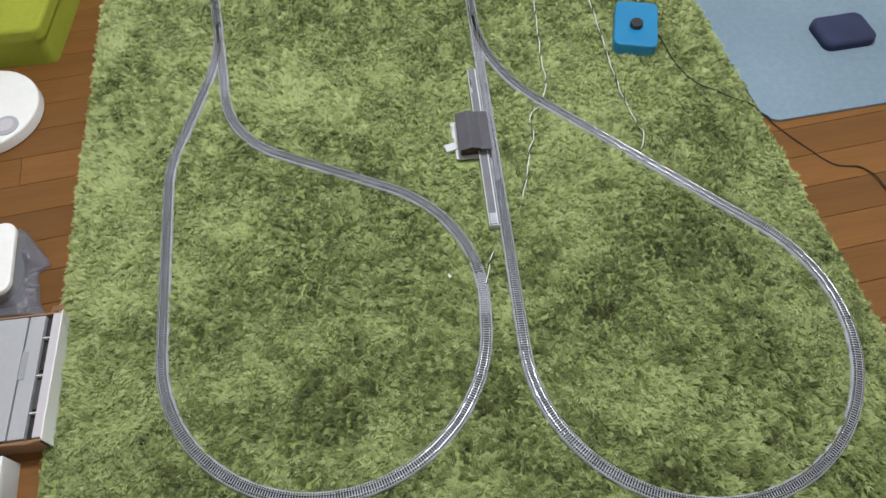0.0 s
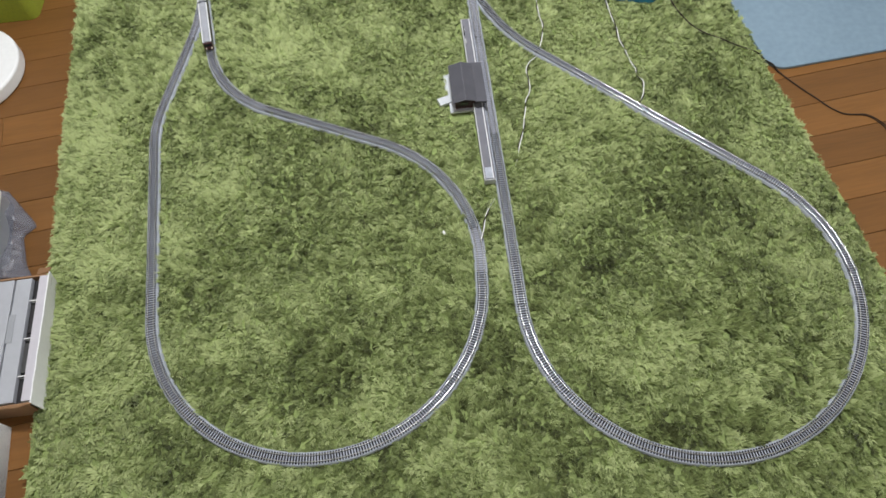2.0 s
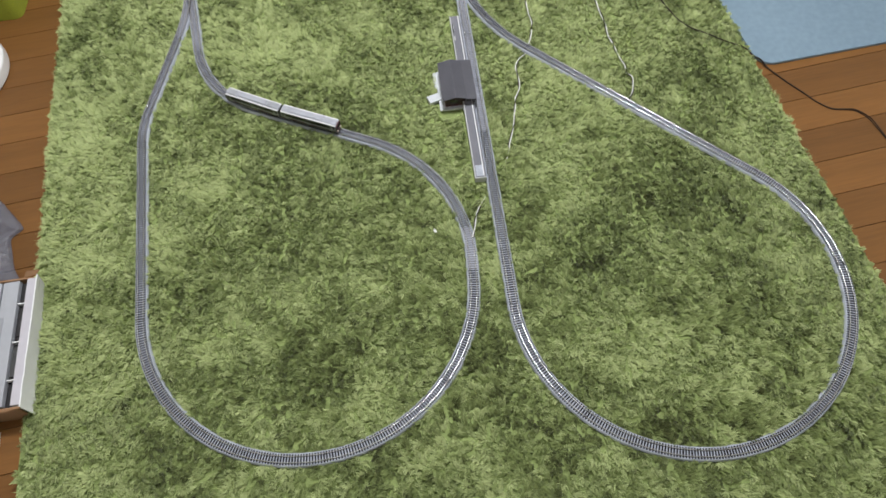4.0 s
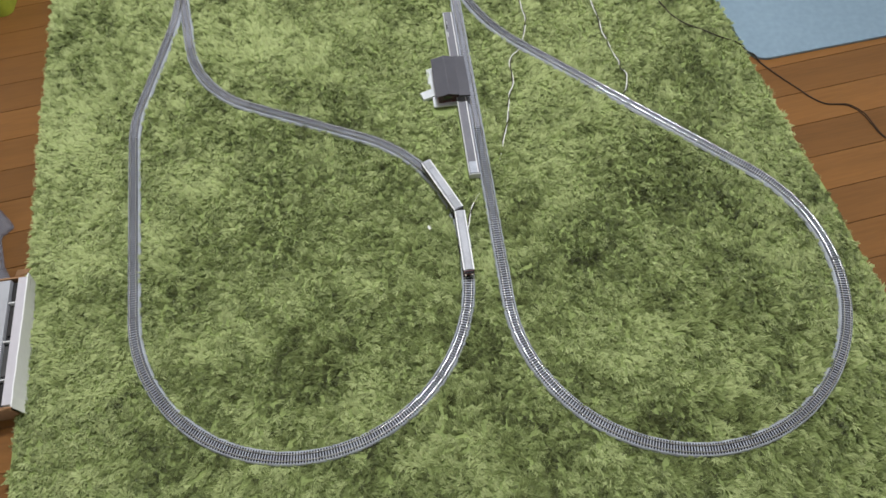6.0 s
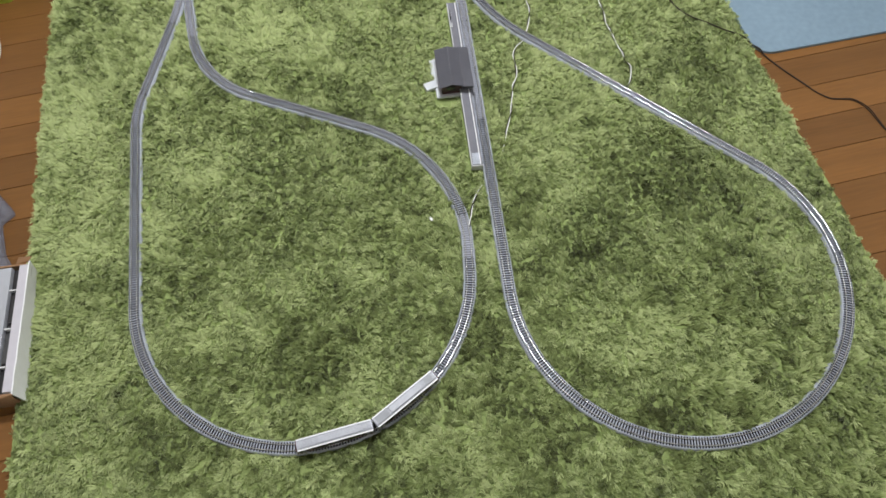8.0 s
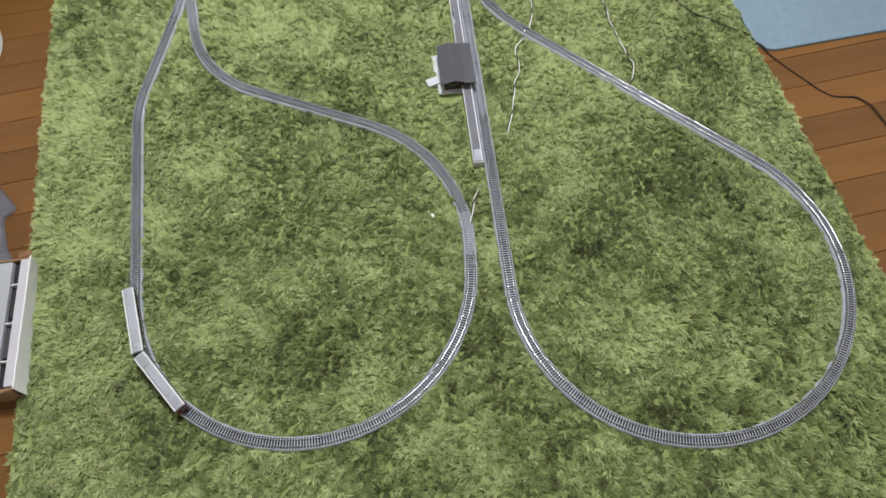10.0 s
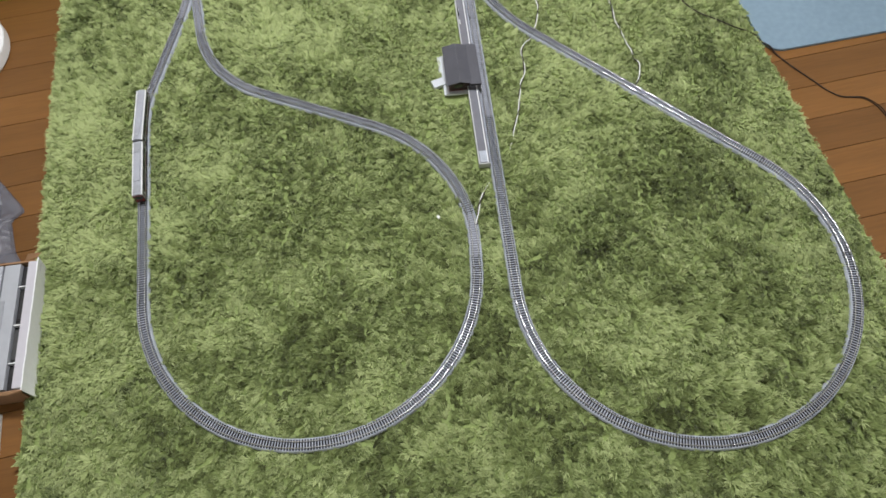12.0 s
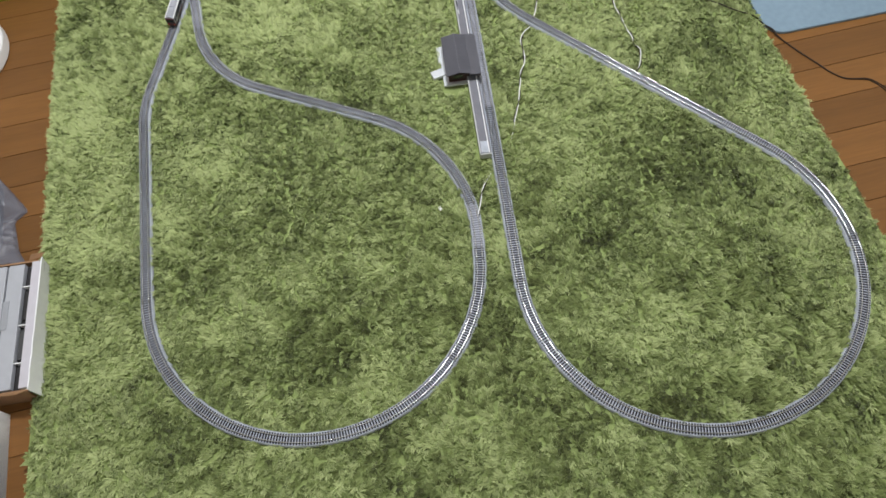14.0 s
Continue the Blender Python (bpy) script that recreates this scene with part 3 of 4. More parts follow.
def station():
    # platform, in a space whose y runs along the track and whose x is measured from the track's middle
    edge = -0.0106
    slope = math.tan(radians(PLAT_TURN))
    for k, (y0, y1) in enumerate(((0.905, 1.104), (0.704, 0.904))):
        mid = (y0 + y1) / 2
        thing = empty("station_platform", pose(0.1033 - (mid - 1.1827) * slope, mid, 0, 0, 0, PLAT_TURN))
        tagged(thing, "grey model platform with white edge line" + (" and name board" if k == 0 else " and paler end panel"), "platform", "platform sections")
        n = y1 - y0
        part("side_wall", box(0.0192, n, 0.0125, (edge - 0.0108, 0, 0.0005), 0.0005), CONCRETE, thing, "pale concrete platform wall")
        part("deck", box(0.0195, n - 0.001, 0.0025, (edge - 0.0101, 0, 0.0128), 0.0004), PLATFORM, thing)
        part("rear_kerb", box(0.0024, n - 0.001, 0.0040, (edge - 0.0203, 0, 0.0118), 0.0005), CONCRETE, thing, "pale rear kerb")
        part("edge_line", box(0.0015, n - 0.002, 0.0006, (edge - 0.0042, 0, 0.0152), 0.0001), LINE, thing, "white edge line")
        if k:
            part("end_panel", box(0.0130, 0.024, 0.0008, (edge - 0.0115, -n / 2 + 0.014, 0.0151), 0.0002), BALLAST, thing, "paler panel at the platform's end")
            part("end_cap", box(0.0212, 0.0022, 0.0142, (edge - 0.0106, -n / 2 - 0.0006, 0.0005), 0.0005), CONCRETE, thing)
        else:
            part("name_board", box(0.0012, 0.016, 0.011, (edge - 0.0180, 0.060, 0.0150), 0.0002), DARK, thing, "dark station name board")
            part("board_face", box(0.0006, 0.012, 0.005, (edge - 0.0171, 0.060, 0.0190), 0.0002), PAPER, thing)
            part("bench", box(0.0026, 0.012, 0.0026, (edge - 0.0172, 0.036, 0.0151), 0.0004), CONCRETE, thing)
    # building
    b = empty("station_building", pose(0.0655, 0.9165, 0, 0, 0, PLAT_TURN + 0.4))
    tagged(b, "small country station building with dark grey gabled roof and brown walls", "model station")
    part("base_plate", box(0.050, 0.097, 0.0042, (-0.005, 0.0025, 0.0003), 0.0008), PALE_BASE, b, "white ground plate")
    part("forecourt_step", box(0.025, 0.018, 0.0075, (-0.0385, -0.016, 0.0003), 0.001, radians(17)), PALE_BASE, b, "white entrance step")
    part("side_strip", box(0.006, 0.040, 0.0030, (-0.0318, 0.030, 0.0003), 0.0008), PALE_BASE, b)
    hw, hl, eave, ridge = 0.0190, 0.038, 0.0330, 0.0385
    bm = bmesh.new()
    prof = [(-hw, 0.0045), (hw, 0.0045), (hw, eave), (0, ridge), (-hw, eave)]
    rings = [[bm.verts.new((x, y, z)) for x, z in prof] for y in (-hl, hl)]
    for i in range(5):
        bm.faces.new((rings[0][i], rings[0][(i + 1) % 5], rings[1][(i + 1) % 5], rings[1][i]))
    bm.faces.new(rings[0])
    bm.faces.new(list(reversed(rings[1])))
    bmesh.ops.recalc_face_normals(bm, faces=bm.faces)
    part("walls", bm, TIMBER, b)
    for y in (-0.028, -0.009, 0.010, 0.029):
        w = part("window", box(0.0010, 0.011, 0.010, (-hw - 0.0004, y, 0.014), 0.0002), TIMBER, b)
        part("pane", box(0.0010, 0.0090, 0.0082, (-hw - 0.0009, y, 0.0149), 0.0001), GLASS, w)
    w = part("window", box(0.018, 0.0010, 0.010, (-0.002, -hl - 0.0004, 0.014), 0.0002), TIMBER, b)
    part("pane", box(0.016, 0.0010, 0.0082, (-0.002, -hl - 0.0009, 0.0149), 0.0001), GLASS, w)
    part("plinth", box(2 * hw + 0.001, 2 * hl + 0.001, 0.003, (0, 0, 0.0044), 0.0003), MAROON, b)
    # roof planes with thickness, overhanging the gables
    oy = 0.0475
    slope = math.atan2(ridge - eave, hw)
    for side in (-1, 1):
        run = (hw + 0.0055) / math.cos(slope)
        bm = box(run, 2 * oy, 0.0016, (side * run / 2, 0, 0.0), 0.0003)
        for i in range(23):
            box(run - 0.001, 0.0007, 0.0006, (side * run / 2, -oy + 0.003 + i * (2 * oy - 0.006) / 22, 0.0014), bm=bm)
        bmesh.ops.transform(bm, matrix=Matrix.Translation((0, 0, ridge + 0.0002)) @ Matrix.Rotation(side * slope, 4, "Y"), verts=bm.verts)
        part("roof_plane", bm, ROOF, b)
    part("ridge_cap", box(0.0030, 2 * oy + 0.001, 0.0014, (0, 0, ridge + 0.0010), 0.0005), ROOF, b)
    for y in (-0.047, 0.047):
        part("barge_board", box(0.034, 0.0012, 0.0018, (0, y * 0.9, eave - 0.0005), 0.0003), TIMBER, b)
    # canopy over the platform
    bm = box(0.0215, 0.098, 0.0014, (0, 0, 0), 0.0003)
    for i in range(23):
        box(0.0205, 0.0005, 0.0003, (0, -0.046 + i * 0.092 / 22, 0.0013), bm=bm)
    bmesh.ops.transform(bm, matrix=pose(0.0300, 0, 0.0318, 0, 7, 0), verts=bm.verts)
    part("canopy", bm, ROOF, b, "dark grey platform canopy")
    for y in (-0.043, -0.014, 0.014, 0.043):
        part("canopy_post", box(0.0014, 0.0014, 0.0170, (0.0365, y, 0.0150), 0.0002), TIMBER, b)
    part("canopy_fascia", box(0.019, 0.0012, 0.0040, (0.030, -0.0485, 0.0275), 0.0003), DARK, b)


# ---- the train ----
CAR_LEN, CAR_GAP, BOGIE = 0.1150, 0.0045, 0.0395


def rail_car(lead, label):
    car = empty("railcar")
    tagged(car, label, "model train", "two-car train")
    L, w = CAR_LEN, 0.0090
    # body shell: rounded roof shoulders
    prof = [(-w, 0.0068), (w, 0.0068), (w, 0.0215), (w - 0.0006, 0.0229), (-w + 0.0006, 0.0229), (-w, 0.0215)]
    part("body", sweep([(-L / 2, 0, 0), (L / 2, 0, 0)], prof), STEEL, car)
    roof = [(-w + 0.0012, 0.0226), (w - 0.0012, 0.0226), (w - 0.0024, 0.0240), (w - 0.0048, 0.0250), (0, 0.0254), (-w + 0.0048, 0.0250), (-w + 0.0024, 0.0240)]
    part("roof", sweep([(-L / 2 + 0.0006, 0, 0), (L / 2 - 0.0006, 0, 0)], roof), CAR_ROOF, car, "light grey roof", False)
    for s in (-1, 1):
        part("gutter", box(L - 0.001, 0.0021, 0.0014, (0, s * (w - 0.0009), 0.0222), 0.0003), CAR_TRIM, car, "white rain gutter")
        band = part("window_band", box(L - 0.006, 0.0008, 0.0078, (0, s * (w + 0.0001), 0.0128), 0.0002), DARK, car, "dark window band")
        for i in range(9):
            part("window", box(0.0078, 0.0004, 0.0048, (-0.043 + i * 0.01075, s * (w + 0.0006), 0.0137), 0.0001), GLASS, band)
        for x in (-0.047, 0.0, 0.047):
            part("door", box(0.0075, 0.0006, 0.0130, (x, s * (w + 0.0003), 0.0072), 0.0002), STEEL, car, "silver sliding door")
        part("stripe", box(L - 0.002, 0.0005, 0.0014, (0, s * (w + 0.00005), 0.0074), 0.0001), MAROON, car, "maroon waist stripe")
    # roof equipment
    if lead > 0:
        part("roof_panel", box(0.070, 0.0098, 0.0007, (-0.006, 0, 0.0250), 0.0003), CAR_ROOF, car)
        part("ventilator", box(0.0062, 0.0060, 0.0012, (-0.046, 0, 0.0250), 0.0004), TRAY, car)
    else:
        part("cooler", box(0.058, 0.0104, 0.0016, (0.0, 0, 0.0250), 0.0005), CAR_ROOF, car, "pale roof cooler")
        for x, n in ((0.043, 0.022), (-0.045, 0.014)):
            part("roof_panel", box(n, 0.0120, 0.0010, (x, 0, 0.0248), 0.0003), GREY_MID, car, "darker grey roof panel")
        part("ventilator", box(0.0060, 0.0060, 0.0014, (0.036, 0, 0.0252), 0.0004), GREY_MID, car)
    part("underframe", box(L - 0.062, 0.0160, 0.0056, (0, 0, 0.0012), 0.0004), UNDER, car)
    part("floor_pan", box(L - 0.004, 0.0174, 0.0030, (0, 0, 0.0042), 0.0004), UNDER, car)
    # ends
    for e in (-1, 1):
        cab = e == lead
        part("end_face", box(0.0016, 2 * w - 0.0006, 0.0178, (e * (L / 2 + 0.0005), 0, 0.0043), 0.0005), MAROON if cab else UNDER, car, "maroon cab front" if cab else "grey inner end")
        if cab:
            part("windscreen", box(0.0008, 0.0148, 0.0066, (e * (L / 2 + 0.0014), 0, 0.0128), 0.0002), GLASS, car, "dark windscreen")
            for s in (-1, 1):
                part("lamp", cylinder(0.0011, 0.0012, pose(e * (L / 2 + 0.0015), s * 0.0056, 0.0078, 0, 90, 0), 12), HEADLIGHT if e > 0 else TAILLIGHT, car, "glowing headlight" if e > 0 else "red tail light")
            part("skirt", box(0.0016, 0.0150, 0.0030, (e * (L / 2 - 0.0004), 0, 0.0016), 0.0004), DARK, car)
        part("coupler", box(0.0040, 0.0030, 0.0022, (e * (L / 2 + 0.0018), 0, 0.0020), 0.0004), DARK, car)
    bogies = []
    for x in (-BOGIE, BOGIE):
        bo = empty("bogie")
        bo.parent = car
        bo.matrix_basis = pose(x, 0, 0)
        part("bogie_frame", box(0.0190, 0.0118, 0.0026, (0, 0, 0.0016), 0.0004), DARK, bo)
        for ax in (-0.0072, 0.0072):
            wheel = cylinder(0.0028, 0.0012, pose(ax, -0.0048, 0.0028, 90, 0, 0), 20)
            cylinder(0.0028, 0.0012, pose(ax, 0.0048, 0.0028, 90, 0, 0), 20, bm=wheel)
            cylinder(0.0006, 0.0100, pose(ax, 0, 0.0028, 90, 0, 0), 8, bm=wheel)
            part("wheelset", wheel, JOINER, bo)
        bogies.append(bo)
    return car, bogies


# ---- wires and loose things ----
def twisted(way, phase, lay=0.070, off=0.0004):
    """A strand that winds round a smooth way of (x, y, z) points."""
    p = [Vector(q) for q in way]
    p = [p[0] * 2 - p[1]] + p + [p[-1] * 2 - p[-2]]
    out, run = [], 0.0
    for i in range(1, len(p) - 2):
        a, b, c, d = p[i - 1], p[i], p[i + 1], p[i + 2]
        n = max(3, int((c - b).length / 0.003))
        for j in range(n):
            t = j / n
            q = 0.5 * (2 * b + (c - a) * t + (2 * a - 5 * b + 4 * c - d) * t * t + (3 * b - a - 3 * c + d) * t ** 3)
            u = (c - b).normalized()
            turn = 2 * math.pi * (run + t * (c - b).length) / lay + phase + 0.8 * math.sin(run * 40)
            out.append(tuple(q + Vector((-u.y, u.x, 0)) * (off * math.cos(turn)) + Vector((0, 0, 0.0012 + 0.5 * off * math.sin(turn)))))
        run += (c - b).length
    out.append(tuple(p[-2]))
    return out


def lines_on_rug():
    long_pair = [(0.246, 1.33, 0.006), (0.243, 1.24, 0.007), (0.2402, 1.1646, 0.008), (0.2386, 1.1314, 0.008), (0.2398, 1.1019, 0.007), (0.2429, 1.0791, 0.008), (0.2403, 1.0587, 0.008), (0.2351, 1.0357, 0.007),
                 (0.2294, 1.0190, 0.003), (0.2228, 1.0060, -0.0022), (0.2150, 0.9930, 0.003), (0.2043, 0.9804, 0.007), (0.1952, 0.9603, 0.008), (0.1964, 0.9412, 0.007), (0.1972, 0.9194, 0.007),
                 (0.1941, 0.9025, 0.006), (0.1853, 0.8835, 0.007), (0.1820, 0.8642, 0.008), (0.1771, 0.8400, 0.008), (0.1739, 0.8213, 0.007), (0.1670, 0.7979, 0.004), (0.1606, 0.7787, 0.003), (0.1564, 0.7596, 0.001), (0.150, 0.740, -0.002)]
    side_pair = [(0.372, 1.33, 0.006), (0.379, 1.23, 0.007), (0.3834, 1.1517, 0.008), (0.3850, 1.1184, 0.008), (0.3878, 1.0856, 0.008), (0.3922, 1.0565, 0.008), (0.3925, 1.0252, 0.007), (0.3996, 1.0062, 0.003), (0.4023, 0.9831, 0.004),
                 (0.4078, 0.9632, 0.002), (0.4123, 0.9451, 0.004), (0.4124, 0.9275, 0.003), (0.4196, 0.9125, 0.006), (0.4172, 0.8941, 0.008), (0.4127, 0.8761, 0.008), (0.4030, 0.8585, 0.006)]
    short_pair = [(0.0715, 0.583, 0.004), (0.0770, 0.602, 0.008), (0.0824, 0.6257, 0.008), (0.0892, 0.6452, 0.002), (0.0965, 0.659, -0.002), (0.1039, 0.6716, -0.003)]
    for way, place in ((long_pair, "on the rug and under the track"), (side_pair, "lying half sunk in the rug"), (short_pair, "running from the track into the pile")):
        for k, (mat, radius, tint) in enumerate(((WIRE_WHITE, 0.0010, "white"), (CABLE, 0.0009, "black"))):
            tagged(part("feeder_wire", tube(twisted(way, k * math.pi, off=0.0004 + 0.0013 * k), radius, 6), mat, smooth=True), "thin " + tint + " feeder wire " + place, "wire", "feeder wires")
    for dx in (0, 0.0017):
        pts = [(0.470 + dx, 1.34, 0.004), (0.500 + dx, 1.22, 0.006), (0.5164 + dx, 1.1409, 0.007), (0.5242 + dx, 1.1038, 0.006), (0.5354 + dx, 1.0737, 0.006), (0.5459 + dx, 1.0521, 0.006), (0.5665 + dx, 1.0298, 0.005), (0.5962 + dx, 1.0087, 0.006),
               (0.6255 + dx, 0.9878, 0.005), (0.6507 + dx, 0.9750, 0.004), (0.6640 + dx, 0.9660, 0.001), (0.6790 + dx, 0.9590, -0.0105), (0.6925 + dx, 0.9470, -0.0118), (0.6995 + dx, 0.9340, -0.0160), (0.7123 + dx, 0.9172, -0.0187), (0.7325 + dx, 0.8893, -0.0187),
               (0.7569 + dx, 0.8588, -0.0187), (0.7743 + dx, 0.8363, -0.0187), (0.7970, 0.8175 + dx, -0.0187), (0.8190, 0.8130 + dx, -0.0187), (0.8380, 0.8095 + 2 * dx, -0.0187), (0.8520, 0.7985 + 3 * dx, -0.0187), (0.8625 + 2 * dx, 0.7820 + 2 * dx, -0.0187), (0.8700 + 2 * dx, 0.7585, -0.0187), (0.885 + dx, 0.725, -0.0187), (0.95, 0.66 + dx, -0.0187)]
        tagged(part("power_cable", tube(pts, 0.00085, 8), CABLE, smooth=True), "thin black power cable running off the rug", "cable", "power cables")
    bm = bmesh.new()
    for i in range(7):
        a = i * 0.9
        box(0.0045, 0.0012, 0.0010, (0.0075 + 0.0015 * math.cos(a), 0.604 + 0.003 * math.sin(a), 0.005 + 0.0004 * i), 0.0004, -0.9 + 0.3 * math.sin(i * 2.3), bm=bm)
    tagged(part("lint", bm, FLUFF), "tiny white scrap of lint on the rug", "lint")


def rounded(cx, cy, corner, u, v, a, b, n=10):
    """Outline of a rounded parallelogram from a corner, along u for a metres and v for b metres."""
    out = []
    for px, py, du, dv in ((0, 0, 1, 1), (a, 0, -1, 1), (a, b, -1, -1), (0, b, 1, -1)):
        arc = []
        for i in range(n + 1):
            t = math.pi / 2 * i / n
            arc.append((px + du * corner * (1 - math.sin(t)), py + dv * corner * (1 - math.cos(t))))
        if du * dv > 0:
            arc.reverse()
        out += arc
    return [(cx + u[0] * p + v[0] * q, cy + u[1] * p + v[1] * q) for p, q in out]


def loose_things():
    u, v = (math.cos(radians(7.5)), math.sin(radians(7.5))), (math.cos(radians(100.5)), math.sin(radians(100.5)))
    mat = part("floor_mat", slab(rounded(0.688, 0.934, 0.036, u, v, 0.75, 1.0), FLOOR_Z + 0.0005, FLOOR_Z + 0.0065, 0.002, 3), MAT_BLUE)
    tagged(mat, "pale blue soft floor mat with rounded corners", "mat")
    pouch = slab(rounded(0.872, 1.120, 0.02, u, v, 0.12, 0.09), FLOOR_Z + 0.007, FLOOR_Z + 0.030, 0.009, 4)
    tagged(part("pouch", pouch, NAVY, smooth=True), "small dark navy cloth pouch on the blue mat", "pouch")
    cu, cv = (math.cos(radians(-12)), math.sin(radians(-12))), (math.cos(radians(78)), math.sin(radians(78)))
    ctrl = empty("controller")
    tagged(ctrl, "bright blue plastic train controller box on the rug", "controller")
    part("case", slab(rounded(0.397, 1.141, 0.016, cu, cv, 0.095, 0.14), 0.002, 0.030, 0.004, 3), TEAL, ctrl)
    k = part("knob", cylinder(0.014, 0.012, pose(0.455, 1.19, 0.036), 24, bevel=0.002), DARK, ctrl, "black speed knob")
    # white round lid with a grey dimple
    lid = empty("round_lid", pose(-0.961, 1.072, FLOOR_Z))
    tagged(lid, "white round plastic lid with a grey knob on the floor", "lid")
    part("disc", cylinder(0.114, 0.030, pose(0, 0, 0.0155), 72, bevel=0.005), WHITE, lid, smooth=False)
    part("dimple", cylinder(0.026, 0.004, pose(0.062, -0.052, 0.0312), 32, bevel=0.001), TRAY, lid, "round grey inset")
    part("dimple_ring", cylinder(0.017, 0.004, pose(0.062, -0.052, 0.0324), 28, bevel=0.001), LILAC, lid)
    # second small tub end below it
    cup = empty("small_tub", pose(-0.774, 0.610, FLOOR_Z, 0, 0, 9.0))
    tagged(cup, "frosted white plastic tub with rounded corners on the floor", "tub")
    part("tub_body", slab(rounded(-0.17, 0.0, 0.022, (1, 0), (0, 1), 0.168, 0.148), 0.001, 0.054, 0.006, 3), TUB, cup)
    part("tub_rim", slab(rounded(-0.173, -0.002, 0.024, (1, 0), (0, 1), 0.174, 0.153), 0.048, 0.0580, 0.003, 2), WHITE, cup)
    # lime box
    gu, gv = (1.0, 0.05), (0.03, 1.0)
    lime = empty("storage_box")
    tagged(lime, "lime green fabric storage box on the floor", "storage box")
    part("body", slab(rounded(-1.185, 1.212, 0.018, gu, gv, 0.335, 0.30), FLOOR_Z + 0.0005, 0.066, 0.010, 3), LIME, lime)
    part("lid", slab(rounded(-1.190, 1.207, 0.020, gu, gv, 0.345, 0.31), 0.054, 0.084, 0.008, 3), LIME, lime)
    # cloudy plastic bag, crumpled flat
    bm = bmesh.new()
    n, mm = 22, 26
    grid = [[None] * (mm + 1) for _ in range(n + 1)]
    for i in range(n + 1):
        for j in range(mm + 1):
            a, c = i / n, j / mm
            y = 0.575 + 0.200 * c
            edge = float(np.interp(y, (0.575, 0.61, 0.672, 0.690, 0.700, 0.775), (-0.722, -0.745, -0.764, -0.744, -0.748, -0.815)))
            x = -0.835 + (edge + 0.835) * a
            z = FLOOR_Z + 0.004 + 0.026 * math.sin(math.pi * min(1, a * 0.9 + 0.08)) * (0.5 + 0.5 * noise.noise((x * 30, y * 30, 1.0))) + 0.008 * abs(noise.noise((x * 70, y * 70, 4.0)))
            if a == 1 or c in (0, 1):
                z = FLOOR_Z + 0.002
            grid[i][j] = bm.verts.new((x, y, z))
    for i in range(n):
        for j in range(mm):
            bm.faces.new((grid[i][j], grid[i + 1][j], grid[i + 1][j + 1], grid[i][j + 1]))
    bag = part("plastic_bag", bm, FILM, smooth=False)
    bag.modifiers.new("film", "SOLIDIFY").thickness = 0.0004
    tagged(bag, "crumpled cloudy plastic bag on the floor", "bag")


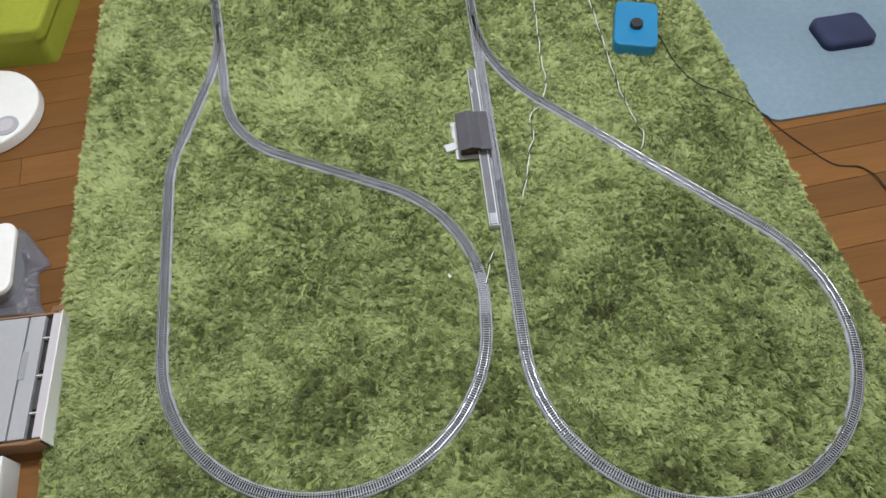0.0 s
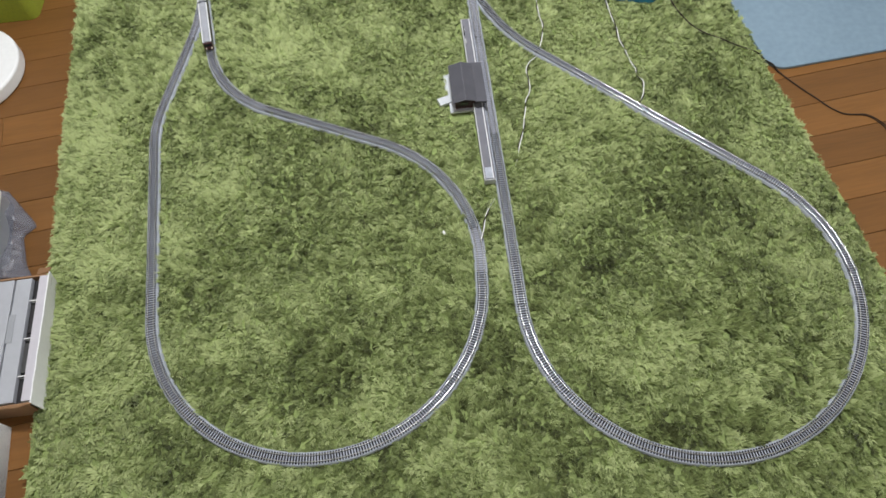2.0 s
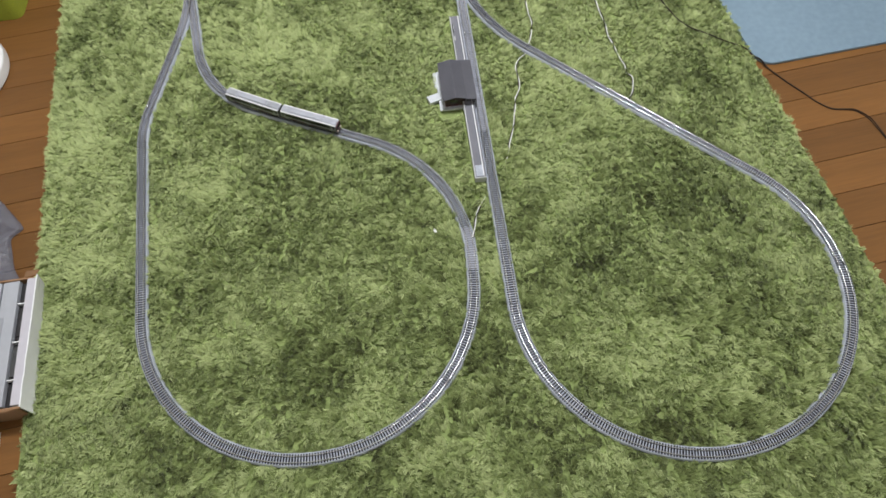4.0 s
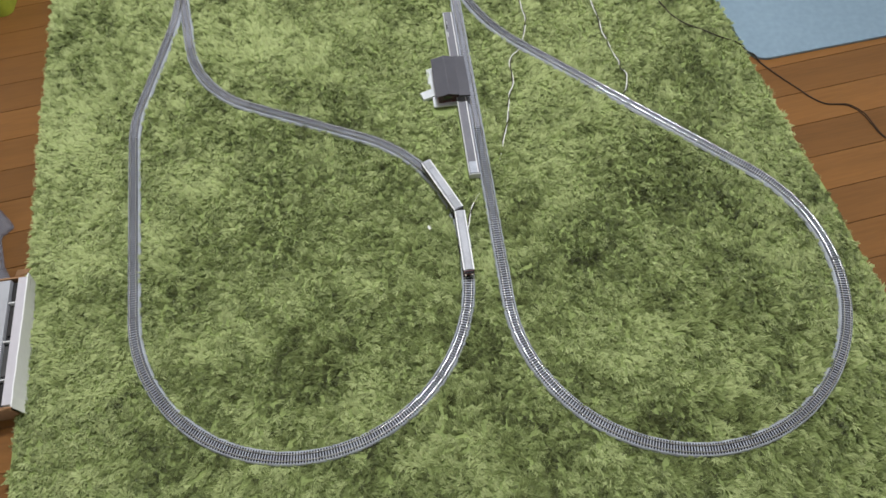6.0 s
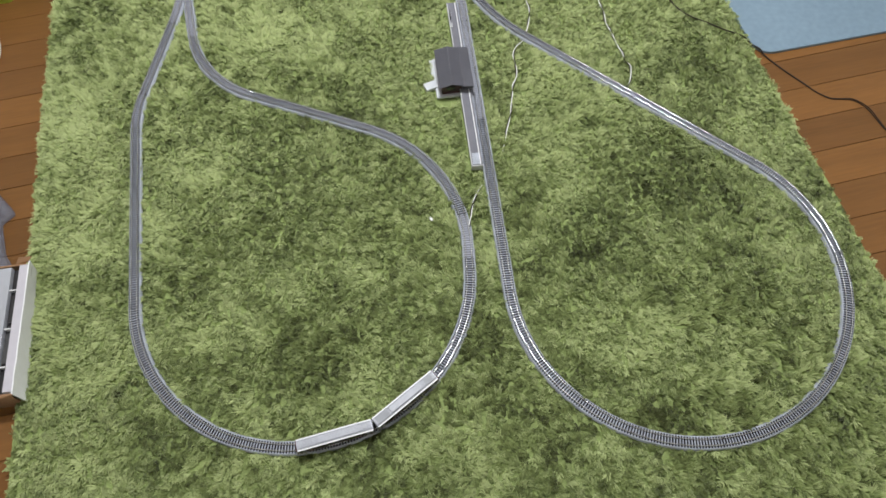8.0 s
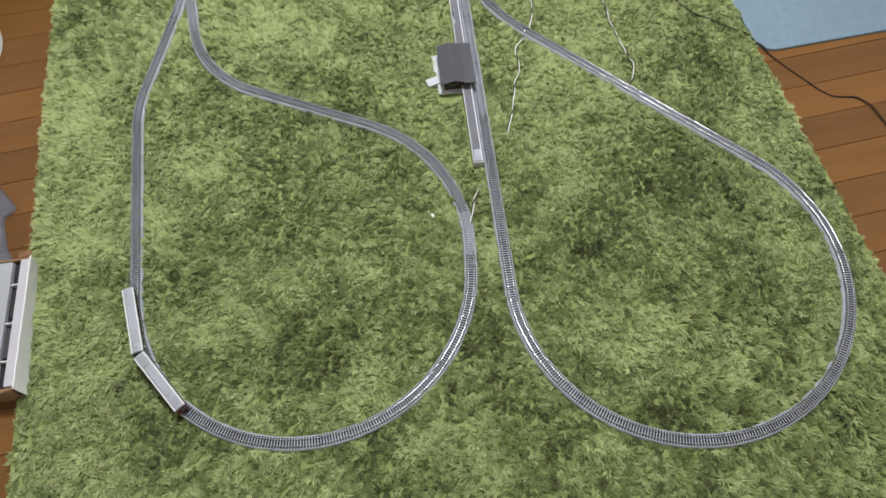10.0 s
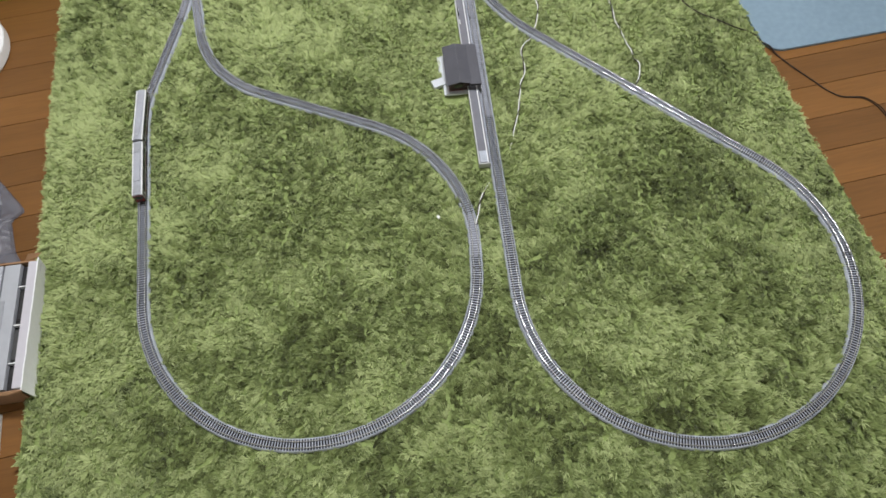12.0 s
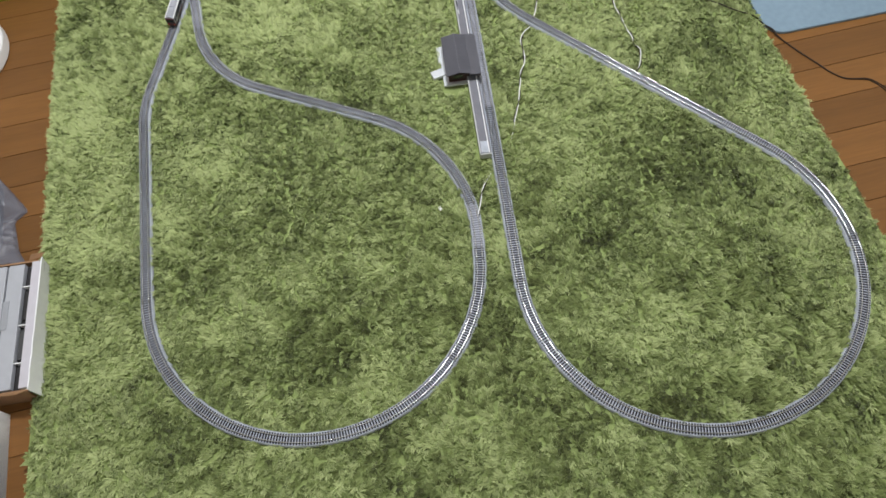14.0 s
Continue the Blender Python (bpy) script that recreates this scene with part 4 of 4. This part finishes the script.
def cartons():
    # open card box of model trains; local x runs outwards (towards the rug), y along its long side
    c = empty("train_carton", pose(-0.664, 0.451, FLOOR_Z, 0, 0, 3.6))
    tagged(c, "open white and brown card box holding grey model train trays", "carton")
    L = 0.228
    part("bottom", box(0.238, L, 0.003, (-0.138, 0, 0.0005), 0.0005), CARTON, c)
    # the side towards the rug leans in at its foot and has a worn, wavy top edge
    bm = bmesh.new()
    n = 40
    rings = []
    for i in range(n + 1):
        y = -L / 2 + L * i / n
        top = 0.0600 + 0.0012 * noise.noise((y * 45, 3, 0))
        foot = 0.004 - 0.011 * (y + L / 2) / L + 0.0015 * noise.noise((y * 30, 7, 0))
        rings.append([bm.verts.new(v) for v in ((foot, y, 0.003), (foot + 0.002, y, 0.003), (0.0065, y, top), (0.0045, y, top))])
    for r0, r1 in zip(rings, rings[1:]):
        for k in range(4):
            bm.faces.new((r0[k], r0[(k + 1) % 4], r1[(k + 1) % 4], r1[k]))
    bm.faces.new(rings[0])
    bm.faces.new(list(reversed(rings[-1])))
    bmesh.ops.recalc_face_normals(bm, faces=bm.faces)
    part("side_wall", bm, PAPER, c, "white worn card side")
    for e in (-1, 1):
        part("end_wall", box(0.254, 0.003, 0.050, (-0.130, e * (L / 2 - 0.0015), 0.003), 0.0006), CARTON, c, "brown cardboard end")
    for e, reach in ((-1, 0.10), (1, 0.0)):
        bm = bmesh.new()
        vs = [bm.verts.new(v) for v in ((-0.020 - reach, e * L / 2, 0.053), (0.004, e * L / 2, 0.060), (0.012, e * (L / 2 + 0.004), 0.066), (-0.012, e * (L / 2 + 0.007), 0.062))]
        bm.faces.new(vs)
        g = part("corner_flap", bm, CARTON, c, "brown cardboard corner flap")
        g.modifiers.new("card", "SOLIDIFY").thickness = 0.002
    part("inner_strip", box(0.0150, L - 0.010, 0.0120, (-0.0033, 0, 0.0460), 0.001), LILAC, c, "lilac grey card strip")
    # train case lying in the box
    case = empty("train_case", pose(-0.664, 0.451, FLOOR_Z, 0, 0, 3.6))
    tagged(case, "grey plastic case of model train cars in the open carton", "case")
    part("tray_floor", box(0.215, L - 0.012, 0.040, (-0.1195, 0, 0.0038), 0.001), DARK, case, "dark slots of the tray")
    part("lid_panel", box(0.026, L - 0.012, 0.0100, (-0.0380, 0, 0.0450), 0.001), TRAY, case)
    part("lid_panel", box(0.060, L - 0.012, 0.0105, (-0.0840, 0, 0.0450), 0.001), TRAY, case)
    part("lid_panel", box(0.080, L - 0.012, 0.0100, (-0.1570, 0, 0.0450), 0.001), TRAY, case)
    part("label_tab", box(0.0100, 0.050, 0.0008, (-0.0475, 0.018, 0.0553), 0.0002), GREY_MID, case, "darker grey tab")
    for y in (0.066, -0.002, -0.066):
        part("divider", box(0.0130, 0.0018, 0.0100, (-0.0175, y, 0.0442), 0.0003), WHITE, case, "white divider")
    part("packed_car", box(0.0085, 0.050, 0.008, (-0.0178, -0.035, 0.0440), 0.001), UNDER, case, "dark grey packed car")
    part("packed_car", box(0.0085, 0.050, 0.006, (-0.0178, 0.034, 0.0440), 0.001), DARK, case)
    # a second, paler box in front of it
    d = empty("white_box", pose(-0.696, 0.216, FLOOR_Z, 0, 0, 7.0))
    tagged(d, "white card box with a raised rim on the floor", "box")
    part("body", box(0.24, 0.20, 0.046, (-0.120, 0.0, 0.0005), 0.002), TRAY, d)
    part("rim", box(0.012, 0.204, 0.054, (-0.006, 0.0, 0.0005), 0.0015), WHITE, d, "white raised rim")
    part("rim", box(0.226, 0.007, 0.053, (-0.125, 0.0995, 0.0005), 0.0012), WHITE, d, "white raised rim")
    part("printed_bar", box(0.016, 0.010, 0.0008, (-0.040, 0.070, 0.0464), 0.0002), NAVY, d)
    part("printed_bar", box(0.020, 0.004, 0.0008, (-0.042, 0.052, 0.0464), 0.0002), GREY_MID, d)


def floorboards(floor):
    """Narrow boards, laid in staggered rows across the room."""
    long, wide = 0.909, 0.0725
    shared = {}

    def board(n):
        """The mesh of a board n metres long; alike boards share it."""
        key = round(n, 4)
        if key not in shared:
            bm = box(n - 0.0009, wide - 0.0009, 0.006, (0, 0, 0), 0.0005, segments=1)
            me = bpy.data.meshes.new("floorboard")
            bm.to_mesh(me)
            bm.free()
            me.materials.append(WOOD)
            shared[key] = me
        return shared[key]

    rng = random.Random(5)
    c, s = math.cos(BOARD_TURN), math.sin(BOARD_TURN)
    # one joint runs through (0.697, 0.913)
    off = (-s * 0.697 + c * 0.913) % wide
    for row in range(-24, 44):
        q = off + (row + 0.5) * wide
        shift = rng.uniform(0, long)
        # the stretch of this row that lies inside the walls
        ends = [((-1.73 + s * q) / c, (1.73 + s * q) / c), ((-1.13 - c * q) / s, (2.73 - c * q) / s)]
        lo, hi = max(e[0] for e in ends), min(e[1] for e in ends)
        for k in range(-4, 5):
            a, b = max(lo, shift + k * long - 0.65), min(hi, shift + (k + 1) * long - 0.65)
            if b - a < 0.03:
                continue
            p = (a + b) / 2
            o = new("floorboard", board(b - a))
            o.parent = floor
            o.matrix_basis = pose(c * p - s * q, s * p + c * q, FLOOR_Z - 0.006, 0, 0, 9.1)


floor = room()
carpet = rug()
railway()
station()
FRONT_CAR, FRONT_BOGIES = rail_car(1, "silver model railcar with grey roof and lit headlights")
REAR_CAR, REAR_BOGIES = rail_car(-1, "silver model railcar with grey roof and red tail lights")
lines_on_rug()
loose_things()
cartons()
TRACKS = [L_STRAIGHT, L_ARC, L_FEED, L_ARC2, L_DIAG, L_BEND, W_RISE, W_STRAIGHT, W_SWITCH, W_THROUGH, W_MAIN, M_TOP, M_LOW, R_ARC, R_STRAIGHT, R_BEND, M_SWITCH, M_MAIN]
PLATFORM_STRIP = [(0.0870 - 0.0345 * (0.004 * i - 0.2), 0.708 + 0.004 * i, 0) for i in range(100)]
STATION_STRIP = [(0.054, 0.868 + 0.004 * i, 0) for i in range(22)]
pile(carpet, [(t, 0.0088) for t in TRACKS] + [(PLATFORM_STRIP, 0.0100), ([(x + 0.008, y, 0) for x, y, _ in PLATFORM_STRIP], 0.010), (STATION_STRIP, 0.018), ([(0.047, y, 0) for _, y, _ in STATION_STRIP], 0.014), ([(0.027, 0.898, 0), (0.034, 0.898, 0)], 0.010)])
floorboards(floor)

# head of the train along its way: seconds, metres
HEAD = [(-1.0, 0.36), (0.0, 0.522), (1.5, 0.769), (2.0, 0.852), (2.5, 0.937), (3.0, 1.027), (5.5, 1.574), (6.0, 1.682), (6.5, 1.790), (7.0, 1.898), (7.5, 2.008), (8.0, 2.120),
        (10.5, 2.650), (11.0, 2.755), (11.5, 2.859), (12.0, 2.962), (12.5, 3.064), (13.0, 3.166), (13.5, 3.269), (14.0, 3.370), (15.0, 3.574)]


def head(t):
    """Smooth advance between the known places."""
    ts, ss = [h[0] for h in HEAD], [h[1] for h in HEAD]
    slope = [(ss[min(i + 1, len(ss) - 1)] - ss[max(i - 1, 0)]) / (ts[min(i + 1, len(ts) - 1)] - ts[max(i - 1, 0)]) for i in range(len(ts))]
    i = max(k for k in range(len(ts) - 1) if ts[k] <= t)
    d = ts[i + 1] - ts[i]
    u = (t - ts[i]) / d
    return (2 * u ** 3 - 3 * u * u + 1) * ss[i] + (u ** 3 - 2 * u * u + u) * d * slope[i] + (3 * u * u - 2 * u ** 3) * ss[i + 1] + (u ** 3 - u * u) * d * slope[i + 1]


def heading(s):
    (ax, ay), (bx, by) = on_way(s - 0.007), on_way(s + 0.007)
    return math.degrees(math.atan2(by - ay, bx - ax))


def motions():
    times = [i / 10 for i in range(141)]
    for car, bogies, offset in ((FRONT_CAR, FRONT_BOGIES, CAR_LEN / 2), (REAR_CAR, REAR_BOGIES, CAR_LEN * 1.5 + CAR_GAP)):
        rows, turns = [], [[], []]
        for t in times:
            s = head(t) - offset
            (ax, ay), (bx, by) = on_way(s - BOGIE), on_way(s + BOGIE)
            h = math.degrees(math.atan2(by - ay, bx - ax))
            rows.append((t, pose((ax + bx) / 2, (ay + by) / 2, RAIL_TOP, 0, 0, h)))
            for k, x in enumerate((-BOGIE, BOGIE)):
                d = (heading(s + x) - h + 180) % 360 - 180
                turns[k].append((t, pose(x, 0, 0, 0, 0, d)))
        walk(car, rows)
        for k in (0, 1):
            walk(bogies[k], turns[k])


motions()
